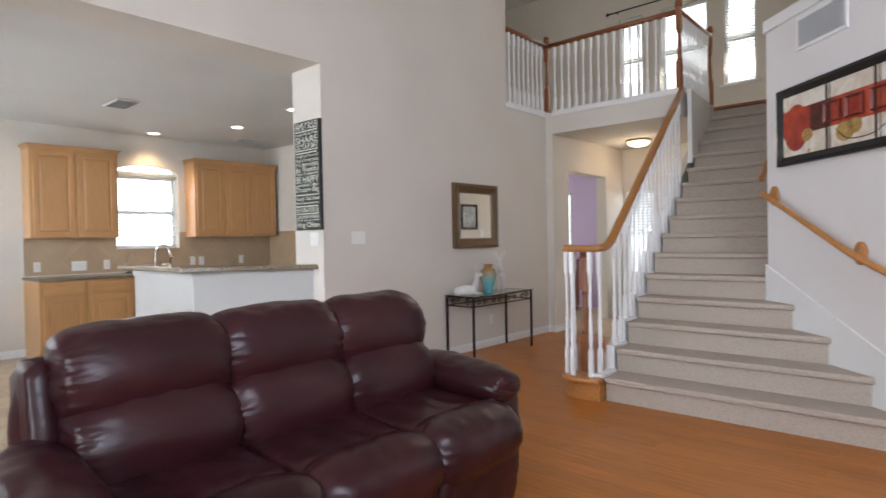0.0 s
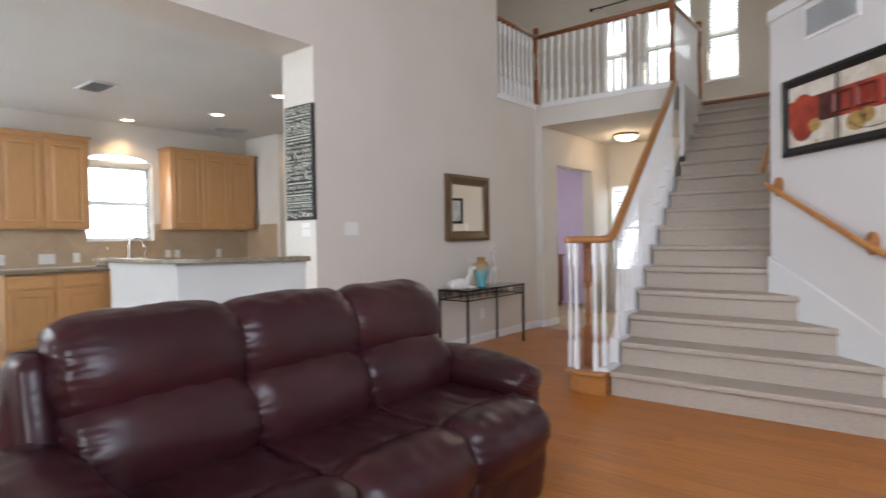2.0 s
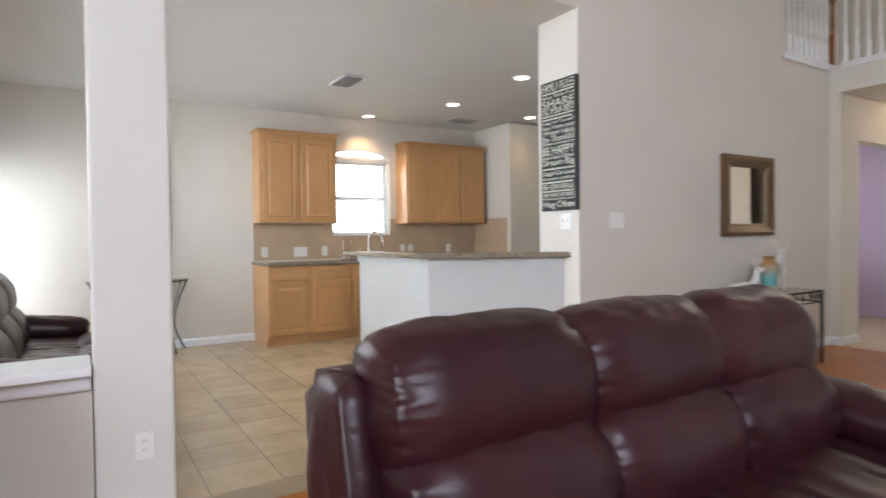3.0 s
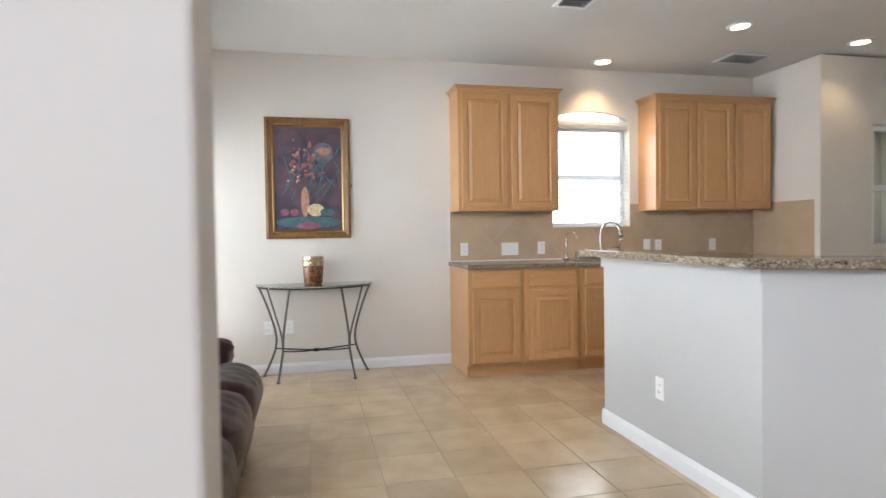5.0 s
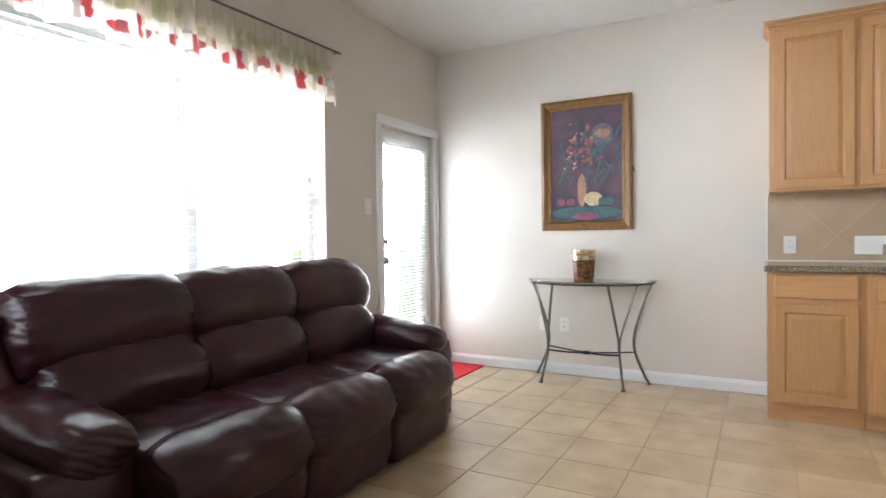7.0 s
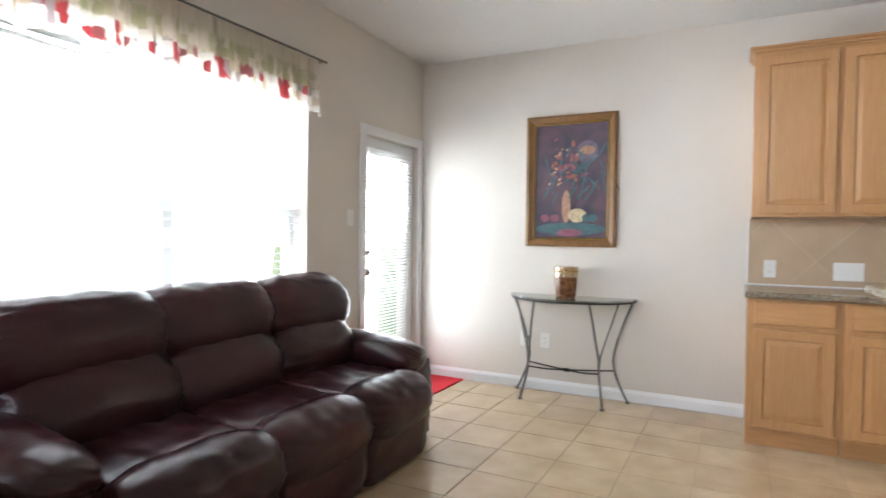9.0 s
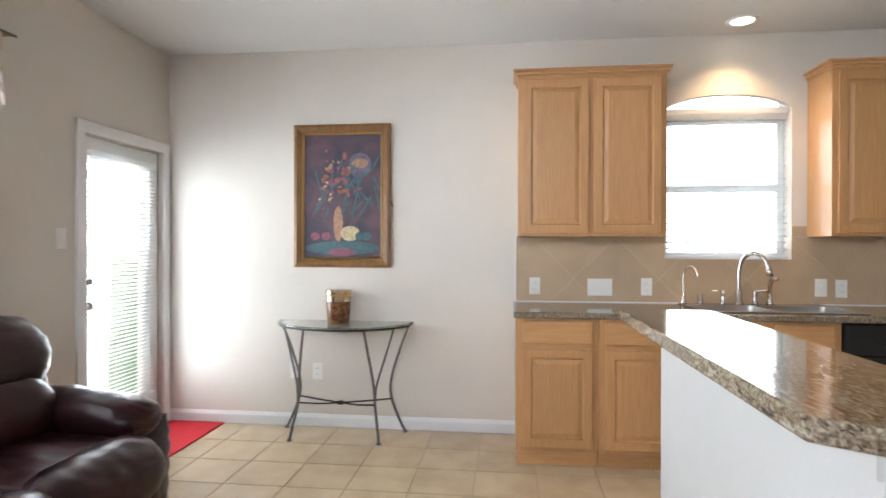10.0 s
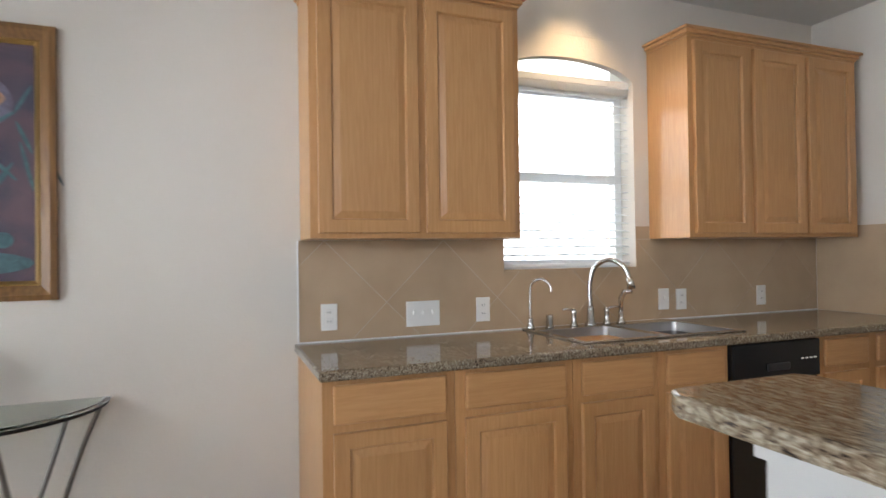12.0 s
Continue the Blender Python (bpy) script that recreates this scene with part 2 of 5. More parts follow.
def pillow(bm, centre, size, power=0.45, cuts=10, wrinkle=0.0, tilt=0.0, seed=0, bend=None, ruche=0.0, bolster=False):
    """A stuffed cushion: a cube rounded towards an ellipsoid, with soft creases."""
    soft = bmesh.new()
    bmesh.ops.create_cube(soft, size=2)
    bmesh.ops.subdivide_edges(soft, edges=list(soft.edges), cuts=cuts, use_grid_fill=True)
    rot = Matrix.Rotation(tilt, 3, "X")
    for v in soft.verts:
        x, y, z = v.co
        s = Vector((x * math.sqrt(max(0, 1 - y * y / 2 - z * z / 2 + y * y * z * z / 3)),
                    y * math.sqrt(max(0, 1 - z * z / 2 - x * x / 2 + z * z * x * x / 3)),
                    z * math.sqrt(max(0, 1 - x * x / 2 - y * y / 2 + x * x * y * y / 3))))
        p = v.co.lerp(s, power)
        if bolster:
            end = 1 - 0.22 * abs(x) ** 5
            ring = Vector((y * math.sqrt(1 - z * z / 2), z * math.sqrt(1 - y * y / 2)))
            ring = Vector((y, z)).lerp(ring, 0.88) * end
            p = Vector((x * (1 - 0.06 * (y * y + z * z)), ring.x, ring.y))
        q = Vector((p.x * size[0] / 2, p.y * size[1] / 2, p.z * size[2] / 2))
        if wrinkle:
            edge = max(abs(x), abs(z)) ** 4
            w = noise.noise(Vector((q.x * 5 + seed, q.y * 5, q.z * 12))) * 0.6 + noise.noise(Vector((q.x * 14, q.y * 9 + seed, q.z * 34))) * edge
            q += p.normalized() * w * wrinkle
        if ruche:
            e = max(0.0, (abs(x) - 0.72) / 0.28) * (0.55 + noise.noise(Vector((q.z * 14, q.x * 3, seed + 7))))
            q += p.normalized() * ruche * e * (1.2 - 0.4 * e) * math.sin(q.z * 250 + q.y * 90 + 5 * noise.noise(Vector((q.z * 9 + seed, q.y * 6, 3 + seed))) + 40 * q.x * (1 if x > 0 else -1))
        if bend:
            q = bend(q)
        v.co = rot @ q + Vector(centre)
    made = {v: bm.verts.new(v.co) for v in soft.verts}
    for f in soft.faces:
        bm.faces.new([made[v] for v in f.verts])
    soft.free()
    return bm


# ---- structure ----
def slab(axis, at, a0, a1, z0, z1, holes=()):
    """A wall between two planes at=(lo, hi) on the axis, along the other one from a0 to a1, with holes (a0, a1, z0, z1)."""
    bm = bmesh.new()
    A = sorted({a0, a1, *[v for h in holes for v in h[:2] if a0 < v < a1]})
    Z = sorted({z0, z1, *[v for h in holes for v in h[2:] if z0 < v < z1]})
    for p, q in zip(A, A[1:]):
        run = None
        for u, v in zip(Z, Z[1:]):
            solid = not any(h[0] <= p and q <= h[1] and h[2] <= u and v <= h[3] for h in holes)
            if solid:
                run = (run[0], v) if run else (u, v)
            if run and (not solid or v == z1):
                c = (at[0], at[1], p, q) if axis == "x" else (p, q, at[0], at[1])
                box(bm, *c, *run)
                run = None
    bmesh.ops.remove_doubles(bm, verts=bm.verts, dist=1e-5)
    return bm


SINK_WIN = (3.05, 3.86, 1.22, 2.20)
BIG_WIN = (-6.40, -4.50, 0.62, 2.12)
DOOR = (-7.845, -7.045, 0.0, 1.99)
setting("wall_kitchen", slab("x", (KX - 0.2, KX), DY - 0.2, 7.6, 0, CEIL + 0.2, [(SINK_WIN[0], SINK_WIN[1], SINK_WIN[2], 2.45), (5.9, 6.8, 0.95, 2.2)]), WALL, "beige painted kitchen wall with an arched window", "wall")
setting("wall_breakfast", slab("y", (DY - 0.2, DY), KX, MX - 0.42, 0, CEIL + 0.2, [BIG_WIN, DOOR]), WALL, "beige painted wall with a wide window and a glazed door", "wall")

# arch over the sink window
bm = bmesh.new()
yc, half = (SINK_WIN[0] + SINK_WIN[1]) / 2, (SINK_WIN[1] - SINK_WIN[0]) / 2
arc = [(yc + half * math.cos(math.pi * i / 16), 2.215 + 0.115 * math.sin(math.pi * i / 16)) for i in range(17)]
for (ya, za), (yb, zb) in zip(arc, arc[1:]):
    vs = [(KX - 0.05, ya, za), (KX - 0.05, yb, zb), (KX - 0.05, yb, 2.452), (KX - 0.05, ya, 2.452)]
    lo = [bm.verts.new(v) for v in vs]
    hi = [bm.verts.new((KX - 0.001, v[1], v[2])) for v in vs]
    bm.faces.new(lo), bm.faces.new(hi[::-1])
    for i in range(4):
        bm.faces.new((lo[i], hi[i], hi[(i + 1) % 4], lo[(i + 1) % 4]))
setting("wall_arch", bm, WALL, "beige arched head over the sink window", "wall")

setting("wall_divider", slab("x", (MX - 0.42, MX), JAMB, GY, 0, HIGH, [(6.15, GY, UPPER, HIGH)]), WALL, "tall beige painted wall with rounded corners", "wall")
setting("wall_header", slab("x", (MX - 0.42, MX), DY - 0.2, JAMB, CEIL + 0.09, HIGH), WALL, "beige wall above the wide kitchen opening", "wall")
setting("wall_south_divider", slab("x", (MX - 0.42, MX), SOUTH, DY - 0.2, 0, HIGH), WALL, "plain beige wall", "wall")
setting("column", boxed(-3.94, -3.76, 0.33, 0.638, 0, CEIL + 0.15, bevel=0.012), PALE_CREAM, "square pale painted column at the end of a half wall", "column")
setting("half_wall", boxed(-3.95, -3.84, DY, 0.326, 0, 0.61), WALL, "low beige half wall", "wall")
setting("half_wall_cap", boxed(-4.08, -3.73, DY, 0.324, 0.632, 0.668, bevel=0.006), TRIM, "white painted cap on the half wall", "trim")
setting("half_wall_trim", boxed(-3.99, -3.795, DY, 0.324, 0.56, 0.632, bevel=0.015), TRIM, "white moulding under the half wall cap", "trim")

setting("wall_hall", slab("x", (-4.02, -3.86), GY, FRONT, 0, 2.65, [(7.45, 8.6, 0, 2.18)]), WALL, "beige hall wall with a cased opening", "wall")
setting("gallery_edge", boxed(-3.858, -2.2, GY, GY + 0.18, 2.65, UPPER), WALL, "beige face of the gallery floor", "wall")
setting("gallery_floor", boxed(-3.858, -2.2, GY + 0.18, FRONT, 2.652, UPPER - 0.002), CEILING, "gallery floor slab over the hall", "floor")
setting("loft_floor", boxed(-7.4, -4.382, 6.15, FRONT, 2.75, UPPER), CEILING, "loft floor slab", "floor")
setting("loft_edge", boxed(-4.382, -3.86, GY + 0.001, FRONT, 2.652, UPPER), WALL, "loft floor slab over the hall wall", "floor")
setting("landing_floor", boxed(-2.2, -0.95, 8.40, FRONT, 2.66, UPPER), CHERRY, "landing floor at the stair head", "floor")
setting("wall_loft_west", boxed(-7.5, -7.4, 6.0, FRONT, UPPER, HIGH), WALL, "plain beige loft wall", "wall")
setting("wall_loft_south", boxed(-7.4, -4.382, 6.05, 6.149, UPPER, HIGH), WALL, "plain beige loft wall", "wall")
UPWIN = [(-4.47, -4.04, 3.71, 5.23), (-3.74, -2.93, 3.71, 5.23), (-2.68, -2.20, 3.71, 5.23)]
HALLWIN = (-3.80, -3.36, 0.62, 1.98)
setting("wall_front", slab("y", (FRONT, FRONT + 0.2), -7.5, EAST, 0, HIGH, [*UPWIN, (-5.75, -5.0, 0.6, 2.2)]), WALL, "beige front wall with windows on two levels", "wall")

setting("wall_hall_end", slab("y", (9.2, 9.35), -3.86, -2.0, 0, 2.65, [HALLWIN]), WALL, "beige hall end wall with a narrow window", "wall")

# stairs side: diagonal wall, thermostat wall, stair wall, ledge and the wall set back above it
DA, DB = (0.07, 4.42), (-0.95, 5.44)
setting("wall_diagonal", prism(bmesh.new(), [DA, DB, (-0.80, 5.50), (0.12, 4.58)], 0, 2.9), WHITE_WALL, "pale diagonal wall beside the foot of the stairs", "wall")
setting("wall_thermostat", boxed(0.07, EAST, 4.42, 4.58, 0, HIGH), WHITE_WALL, "pale painted wall", "wall")
setting("wall_stair", boxed(-0.95, -0.80, 5.5, FRONT, 0, 2.9), WHITE_WALL, "pale painted wall along the stairs", "wall")
setting("ledge", prism(bmesh.new(), [(0.07, 4.42), (-0.97, 5.43), (-0.97, 8.4), (-0.55, 8.4), (-0.55, 5.7), (0.40, 4.6), (0.3, 4.42)], 2.9, 2.945), TRIM, "white ledge on top of the diagonal wall", "trim")
setting("ledge_moulding", prism(bmesh.new(), [(0.05, 4.415), (-0.968, 5.425), (-0.968, 8.4), (-0.94, 8.4), (-0.94, 5.44), (0.09, 4.44)], 2.855, 2.9), TRIM, "white moulding under the ledge", "trim")
setting("wall_upper", prism(bmesh.new(), [(0.45, 4.42), (-0.58, 5.6), (-0.58, FRONT), (-0.45, FRONT), (-0.45, 5.7), (0.6, 4.58)], 2.945, HIGH), WALL, "beige upper wall set back above the ledge", "wall")

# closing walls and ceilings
# the openings in these two walls are unseen, added for the living-room fills
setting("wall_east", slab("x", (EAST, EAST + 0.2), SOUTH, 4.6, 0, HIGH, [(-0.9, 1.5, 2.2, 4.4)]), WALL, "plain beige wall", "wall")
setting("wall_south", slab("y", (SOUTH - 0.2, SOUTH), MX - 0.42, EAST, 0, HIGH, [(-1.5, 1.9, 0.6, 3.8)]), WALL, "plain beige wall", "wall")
setting("ceiling_living", boxed(-7.5, EAST + 0.2, SOUTH - 0.2, FRONT + 0.2, HIGH, HIGH + 0.1), CEILING, "white textured high ceiling", "ceiling")
bm = bmesh.new()
box(bm, KX, MX - 0.421, DY, 6.15, CEIL, CEIL + 0.02)
for v in bm.verts:
    if v.co.x > -6:
        v.co.z += 0.09
setting("ceiling_kitchen", bm, CEILING, "white textured kitchen ceiling", "ceiling")
setting("ceiling_back", boxed(KX, -4.382, 6.15, FRONT, CEIL - 0.004, CEIL + 0.016), CEILING, "white ceiling of the back rooms", "ceiling")

# kitchen north wall, back passage, side room
setting("wall_kitchen_north", boxed(KX, -7.12, 5.27, 5.42, 0, CEIL), WALL, "beige wall at the end of the worktop", "wall")
setting("wall_passage", slab("x", (-7.24, -7.12), 5.42, 6.9, 0, CEIL, [(5.84, 6.5, 0.98, 2.12)]), WALL, "beige passage wall", "wall")
setting("wall_passage_end", slab("y", (6.9, 7.0), KX, -4.38, 0, CEIL, []), WALL, "beige wall at the end of the passage", "wall")
setting("wall_room_back", slab("y", (9.75, 9.85), KX, -4.02, 0, CEIL - 0.01, [(-5.7, -5.09, 0.7, 2.1)]), painted("lilac_paint", (0.60, 0.47, 0.66)), "lilac painted wall of the side room", "wall")

setting("subfloor", boxed(KX - 0.3, EAST + 0.3, SOUTH - 0.3, FRONT + 0.3, -0.2, -0.012), GROUT, "concrete floor slab with grout", "floor")
setting("hall_floor", boxed(-7.9, -2.03, GY - 0.02, FRONT, -0.012, 0.001), TILE, "pale tiled hall floor", "floor")
setting("ground", boxed(-400, 400, -400, 400, -0.5, -0.3), painted("lawn", (0.07, 0.11, 0.03), 0.9), "green lawn around the house", "ground")


# ---- baseboards ----
def board(name, x0, y0, x1, y1, h=0.09, t=0.014):
    """A baseboard along the foot of a wall; the room lies to the left of the way from start to end."""
    d = Vector((x1 - x0, y1 - y0))
    n = Vector((-d.y, d.x)).normalized()
    bm = bmesh.new()
    prof = [(0.001, 0), (t, 0), (t, h * 0.72), (t * 0.55, h * 0.9), (t * 0.35, h), (0.001, h)]
    a = [bm.verts.new((x0 + n.x * p, y0 + n.y * p, z)) for p, z in prof]
    b = [bm.verts.new((x1 + n.x * p, y1 + n.y * p, z)) for p, z in prof]
    k = len(prof)
    for i in range(k):
        bm.faces.new((a[i], b[i], b[(i + 1) % k], a[(i + 1) % k]))
    bm.faces.new(a), bm.faces.new(b[::-1])
    return setting(name, bm, TRIM, "white moulded baseboard", "baseboard")


board("baseboard_kitchen", KX, 2.05, KX, DY)
board("baseboard_divider", MX, GY, MX, JAMB)
board("baseboard_hall", -3.86, 7.45, -3.86, GY)
board("baseboard_return", -3.86, GY, MX, GY)
board("baseboard_thermostat", EAST, 4.42, 0.07, 4.42)
board("baseboard_window", -6.976, DY, -4.4, DY)

# ---- floor pieces ----
wood_floor = tagged(new("floor_wood", finish("floor_wood", box(boxed(-3.6, EAST, SOUTH, GY - 0.02, -0.012, -0.006), MX, -3.6, JAMB, GY - 0.02, -0.012, -0.006), PLANK)), "orange-brown laminate plank floor", "floor", "", "structure")
tile_floor = tagged(new("floor_tile", finish("floor_tile", box(boxed(KX, -3.6, DY, JAMB, -0.011, -0.004), KX, -4.2, JAMB, 6.9, -0.011, -0.004), GROUT)), "cream ceramic tile floor", "floor", "", "structure")


# ---- stairs ----
RISE, GOING, STEPS, SY = 0.1835, 0.262, 16, 4.41


def left_x(y):
    return -1.85 - 0.095 * (y - 4.4)


def diag_x(y):
    """The diagonal wall's x at y, or the stair wall's."""
    return max(-0.952, min(0.06, 4.485 - y)) - 0.004


def stair_z(y):
    """Height of the line through the nosings."""
    return RISE + (y - SY) * RISE / GOING


stairs = thing("staircase", "straight staircase with beige patterned carpet and flared lower steps", "staircase")
for k in range(1, STEPS):
    y0 = SY + GOING * (k - 1)
    y1 = y0 + GOING
    z = RISE * k
    right = [(diag_x(y0), y0), (diag_x(y1), y1)] if k > 1 else [(0.045, y0), (0.045, y0 + 0.01), (diag_x(y1), y1)]
    if y0 < 5.43 < y1:
        right.insert(1, (diag_x(5.44), 5.44))
    bm = bmesh.new()
    prism(bm, [(left_x(y0), y0), *right, (left_x(y1), y1 + 0.02)], max(0, z - RISE - 0.06), z - 0.045)
    nose = [(left_x(y0) - 0.002, y0 - 0.028), (right[0][0] - 0.006, y0 - 0.028), *[(x - 0.001, y) for x, y in right], (left_x(y1) - 0.002, y1 + 0.02)]
    prism(bm, nose, z - 0.045, z, 0.013)
    part("step", bm, CARPET, stairs)
yt = SY + GOING * 15
part("step", boxed(left_x(yt), -0.957, yt, yt + 0.06, UPPER - 0.25, UPPER - 0.045), CARPET, stairs)
part("landing_nosing", boxed(left_x(yt), -0.957, yt - 0.03, yt + 0.14, UPPER - 0.045, UPPER + 0.004, bevel=0.012), CHERRY, stairs, "reddish wooden landing nosing")


def strip(bm, pts, thick):
    """A flat board over a vertical outline pts (x, y, z), thickened by the vector thick."""
    a = [bm.verts.new(p) for p in pts]
    b = [bm.verts.new(Vector(p) + Vector(thick)) for p in pts]
    n = len(pts)
    bm.faces.new(a), bm.faces.new(b[::-1])
    for i in range(n):
        bm.faces.new((a[i], b[i], b[(i + 1) % n], a[(i + 1) % n]))
    return bm


# white skirt on the diagonal wall, stepped curb along the open side, closed side under the steps
part("skirt_board", strip(bmesh.new(), [(0.062, 4.42, 0), (0.062, 4.42, 0.40), (-0.957, 5.44, 1.02), (-0.957, 5.44, 0.55), (-0.45, 4.935, 0.2), (-0.02, 4.505, 0)], (-0.012, -0.012, 0)), TRIM, stairs, "white skirt board")
for k in range(1, 11):
    y0 = SY + GOING * (k - 1)
    x0, x1 = left_x(y0 + GOING / 2) - 0.085, left_x(y0 + GOING) - 0.004
    part("curb_block", boxed(x0, x1, y0 + 0.0, y0 + GOING - 0.002, 0.0 if k < 3 else RISE * (k - 2.6), RISE * k + 0.012, bevel=0.004), TRIM, stairs, "white stringer block")
part("side_panel", strip(bmesh.new(), [(left_x(4.68) - 0.06, 4.68, 0), (left_x(4.68) - 0.06, 4.68, 0.3), (left_x(8.3) - 0.06, 8.3, 2.85), (left_x(8.3) - 0.06, 8.3, 0)], (-0.06, 0, 0)), WALL, stairs, "beige panel closing the side of the stairs")
part("curb_wall", strip(bmesh.new(), [(-2.16, 7.2, 2.1), (-2.16, 7.2, 2.95), (-2.27, 8.35, 2.95), (-2.27, 8.35, 2.6)], (0.05, 0, 0)), TRIM, stairs, "white panel along the upper steps")

# starting step of oak under the first balusters
oak_step = bmesh.new()
prism(oak_step, [(-2.17, 4.37), (-2.08, 4.325), (-1.87, 4.335), (-1.87, 4.67), (-2.17, 4.67), (-2.2, 4.5)], 0, 0.135, 0.004)
prism(oak_step, [(-2.2, 4.35), (-2.09, 4.295), (-1.872, 4.305), (-1.872, 4.69), (-2.2, 4.69), (-2.235, 4.5)], 0.135, 0.168, 0.012)
part("starting_step", oak_step, OAK, stairs, "oak starting step")


def baluster(h):
    """A white turned baluster: square foot, turned shaft, square head."""
    bm = bmesh.new()
    s = 0.0165
    box(bm, -s, s, -s, s, 0, 0.2 * h)
    lathe(bm, [(0.016, 0.2 * h), (0.0195, 0.215 * h), (0.012, 0.235 * h), (0.0175, 0.30 * h), (0.0135, 0.42 * h), (0.017, 0.44 * h), (0.0115, 0.46 * h), (0.0105, 0.6 * h), (0.0135, 0.80 * h), (0.017, 0.815 * h), (0.012, 0.83 * h)], 10)
    box(bm, -s * 0.95, s * 0.95, -s * 0.95, s * 0.95, 0.83 * h, h)
    return finish("baluster", bm, TRIM)


def newel(h, material):
    bm = bmesh.new()
    s = 0.031
    box(bm, -s, s, -s, s, 0, 0.3 * h, bevel=0.003)
    lathe(bm, [(0.029, 0.3 * h), (0.035, 0.315 * h), (0.019, 0.34 * h), (0.027, 0.40 * h), (0.019, 0.55 * h), (0.017, 0.62 * h), (0.028, 0.64 * h), (0.019, 0.66 * h)], 16)
    box(bm, -s * 0.95, s * 0.95, -s * 0.95, s * 0.95, 0.66 * h, 0.92 * h, bevel=0.003)
    lathe(bm, [(0.028, 0.92 * h), (0.046, 0.925 * h), (0.046, 0.935 * h), (0.03, 0.945 * h), (0.042, 0.965 * h), (0.036, 0.985 * h), (0.012, h)], 16)
    return finish("newel", bm, material)


def rail(bm, pts, w=0.034, h=0.028):
    """A moulded handrail along pts, flat in section with rounded shoulders."""
    sec = [(-w * 0.7, -h), (w * 0.7, -h), (w, -h * 0.2), (w * 0.9, h * 0.6), (w * 0.45, h), (-w * 0.45, h), (-w * 0.9, h * 0.6), (-w, -h * 0.2)]
    pts = [Vector(p) for p in pts]
    rings = []
    for i, p in enumerate(pts):
        d = (pts[min(i + 1, len(pts) - 1)] - pts[max(i - 1, 0)]).normalized()
        u = d.cross(Vector((0, 0, 1))).normalized()
        v = u.cross(d)
        rings.append([bm.verts.new(p + u * a + v * b) for a, b in sec])
    n = len(sec)
    for a, b in zip(rings, rings[1:]):
        for i in range(n):
            bm.faces.new((a[i], a[(i + 1) % n], b[(i + 1) % n], b[i]))
    bm.faces.new(rings[0][::-1]), bm.faces.new(rings[-1])
    return bm


balustrade = thing("stair_balustrade", "white turned balusters with an oak handrail along the open stair side", "balustrade")


def rail_z(y):
    return 1.255 + (y - 4.72) * (2.93 - 1.255) / (7.02 - 4.72)


line = curve_pts([(-2.24, 4.50, 1.175), (-2.1, 4.46, 1.175), (-1.95, 4.5, 1.175), (-1.915, 4.62, 1.21), (left_x(4.85) - 0.05, 4.85, rail_z(4.85))], 6)
line += [(left_x(y) - 0.05, y, rail_z(y)) for y in (5.2, 5.8, 6.4, 7.0)]
part("handrail", rail(bmesh.new(), line), OAK, balustrade, "golden oak handrail", True)
lathe_cap = bmesh.new()
lathe(lathe_cap, [(0.05, 1.147), (0.062, 1.155), (0.062, 1.19), (0.045, 1.203)], 20, (-2.2, 4.5, 0))
part("handrail_cap", lathe_cap, OAK, balustrade, "oak volute cap")
share("newel", newel(1.0, CHERRY), balustrade, pose(-2.1, 4.56, 0.168)).matrix_basis = pose(-2.1, 4.56, 0.168)
first = baluster(0.98)
for x, y in ((-2.19, 4.43), (-2.12, 4.385), (-1.97, 4.40), (-1.94, 4.5), (-2.2, 4.56)):
    share("baluster", first, balustrade, pose(x, y, 0.168))
for k in range(2, 11):
    for j in (0.3, 0.8):
        y = SY + GOING * (k - 1 + j)
        if y > 6.95:
            continue
        z = RISE * k + 0.012
        share("baluster", baluster(rail_z(y) - 0.025 - z), balustrade, pose(left_x(y) - 0.05, y, z))

gallery = thing("gallery_balustrade", "white turned balusters and reddish handrail on the gallery edge", "balustrade")
gb = baluster(0.86)
post = newel(1.02, CHERRY)
for x, y in ((-3.95, 7.08), (-2.2, 7.08), (-2.22, 8.25)):
    share("newel", post, gallery, pose(x, y, UPPER + 0.02))
for i in range(8):
    share("baluster", gb, gallery, pose(-3.955, 6.2 + 0.105 * i, UPPER + 0.02))
for i in range(15):
    share("baluster", gb, gallery, pose(-3.84 + 0.105 * i, 7.09, UPPER + 0.02))
for i in range(10):
    share("baluster", gb, gallery, pose(-2.205, 7.19 + 0.1 * i, UPPER + 0.02))
for a, b in (((-3.955, 6.15), (-3.955, 7.05)), ((-3.92, 7.09), (-2.23, 7.09)), ((-2.205, 7.11), (-2.22, 8.22))):
    part("handrail", rail(bmesh.new(), [(*a, UPPER + 0.905), (*b, UPPER + 0.905)]), CHERRY, gallery, "reddish wooden handrail", True)
setting("gallery_trim", boxed(-3.857, -2.2, GY - 0.016, GY + 0.12, UPPER - 0.045, UPPER + 0.02, bevel=0.004), TRIM, "white trim on the gallery edge", "trim")
setting("gallery_trim_side", boxed(MX - 0.1, MX + 0.016, 6.15, GY + 0.1, UPPER + 0.001, UPPER + 0.022, bevel=0.004), TRIM, "white trim on the gallery edge", "trim")
setting("gallery_trim_face", boxed(MX + 0.001, MX + 0.014, 6.1, GY - 0.017, UPPER - 0.05, UPPER + 0.0, bevel=0.003), TRIM, "white trim on the gallery edge", "trim")

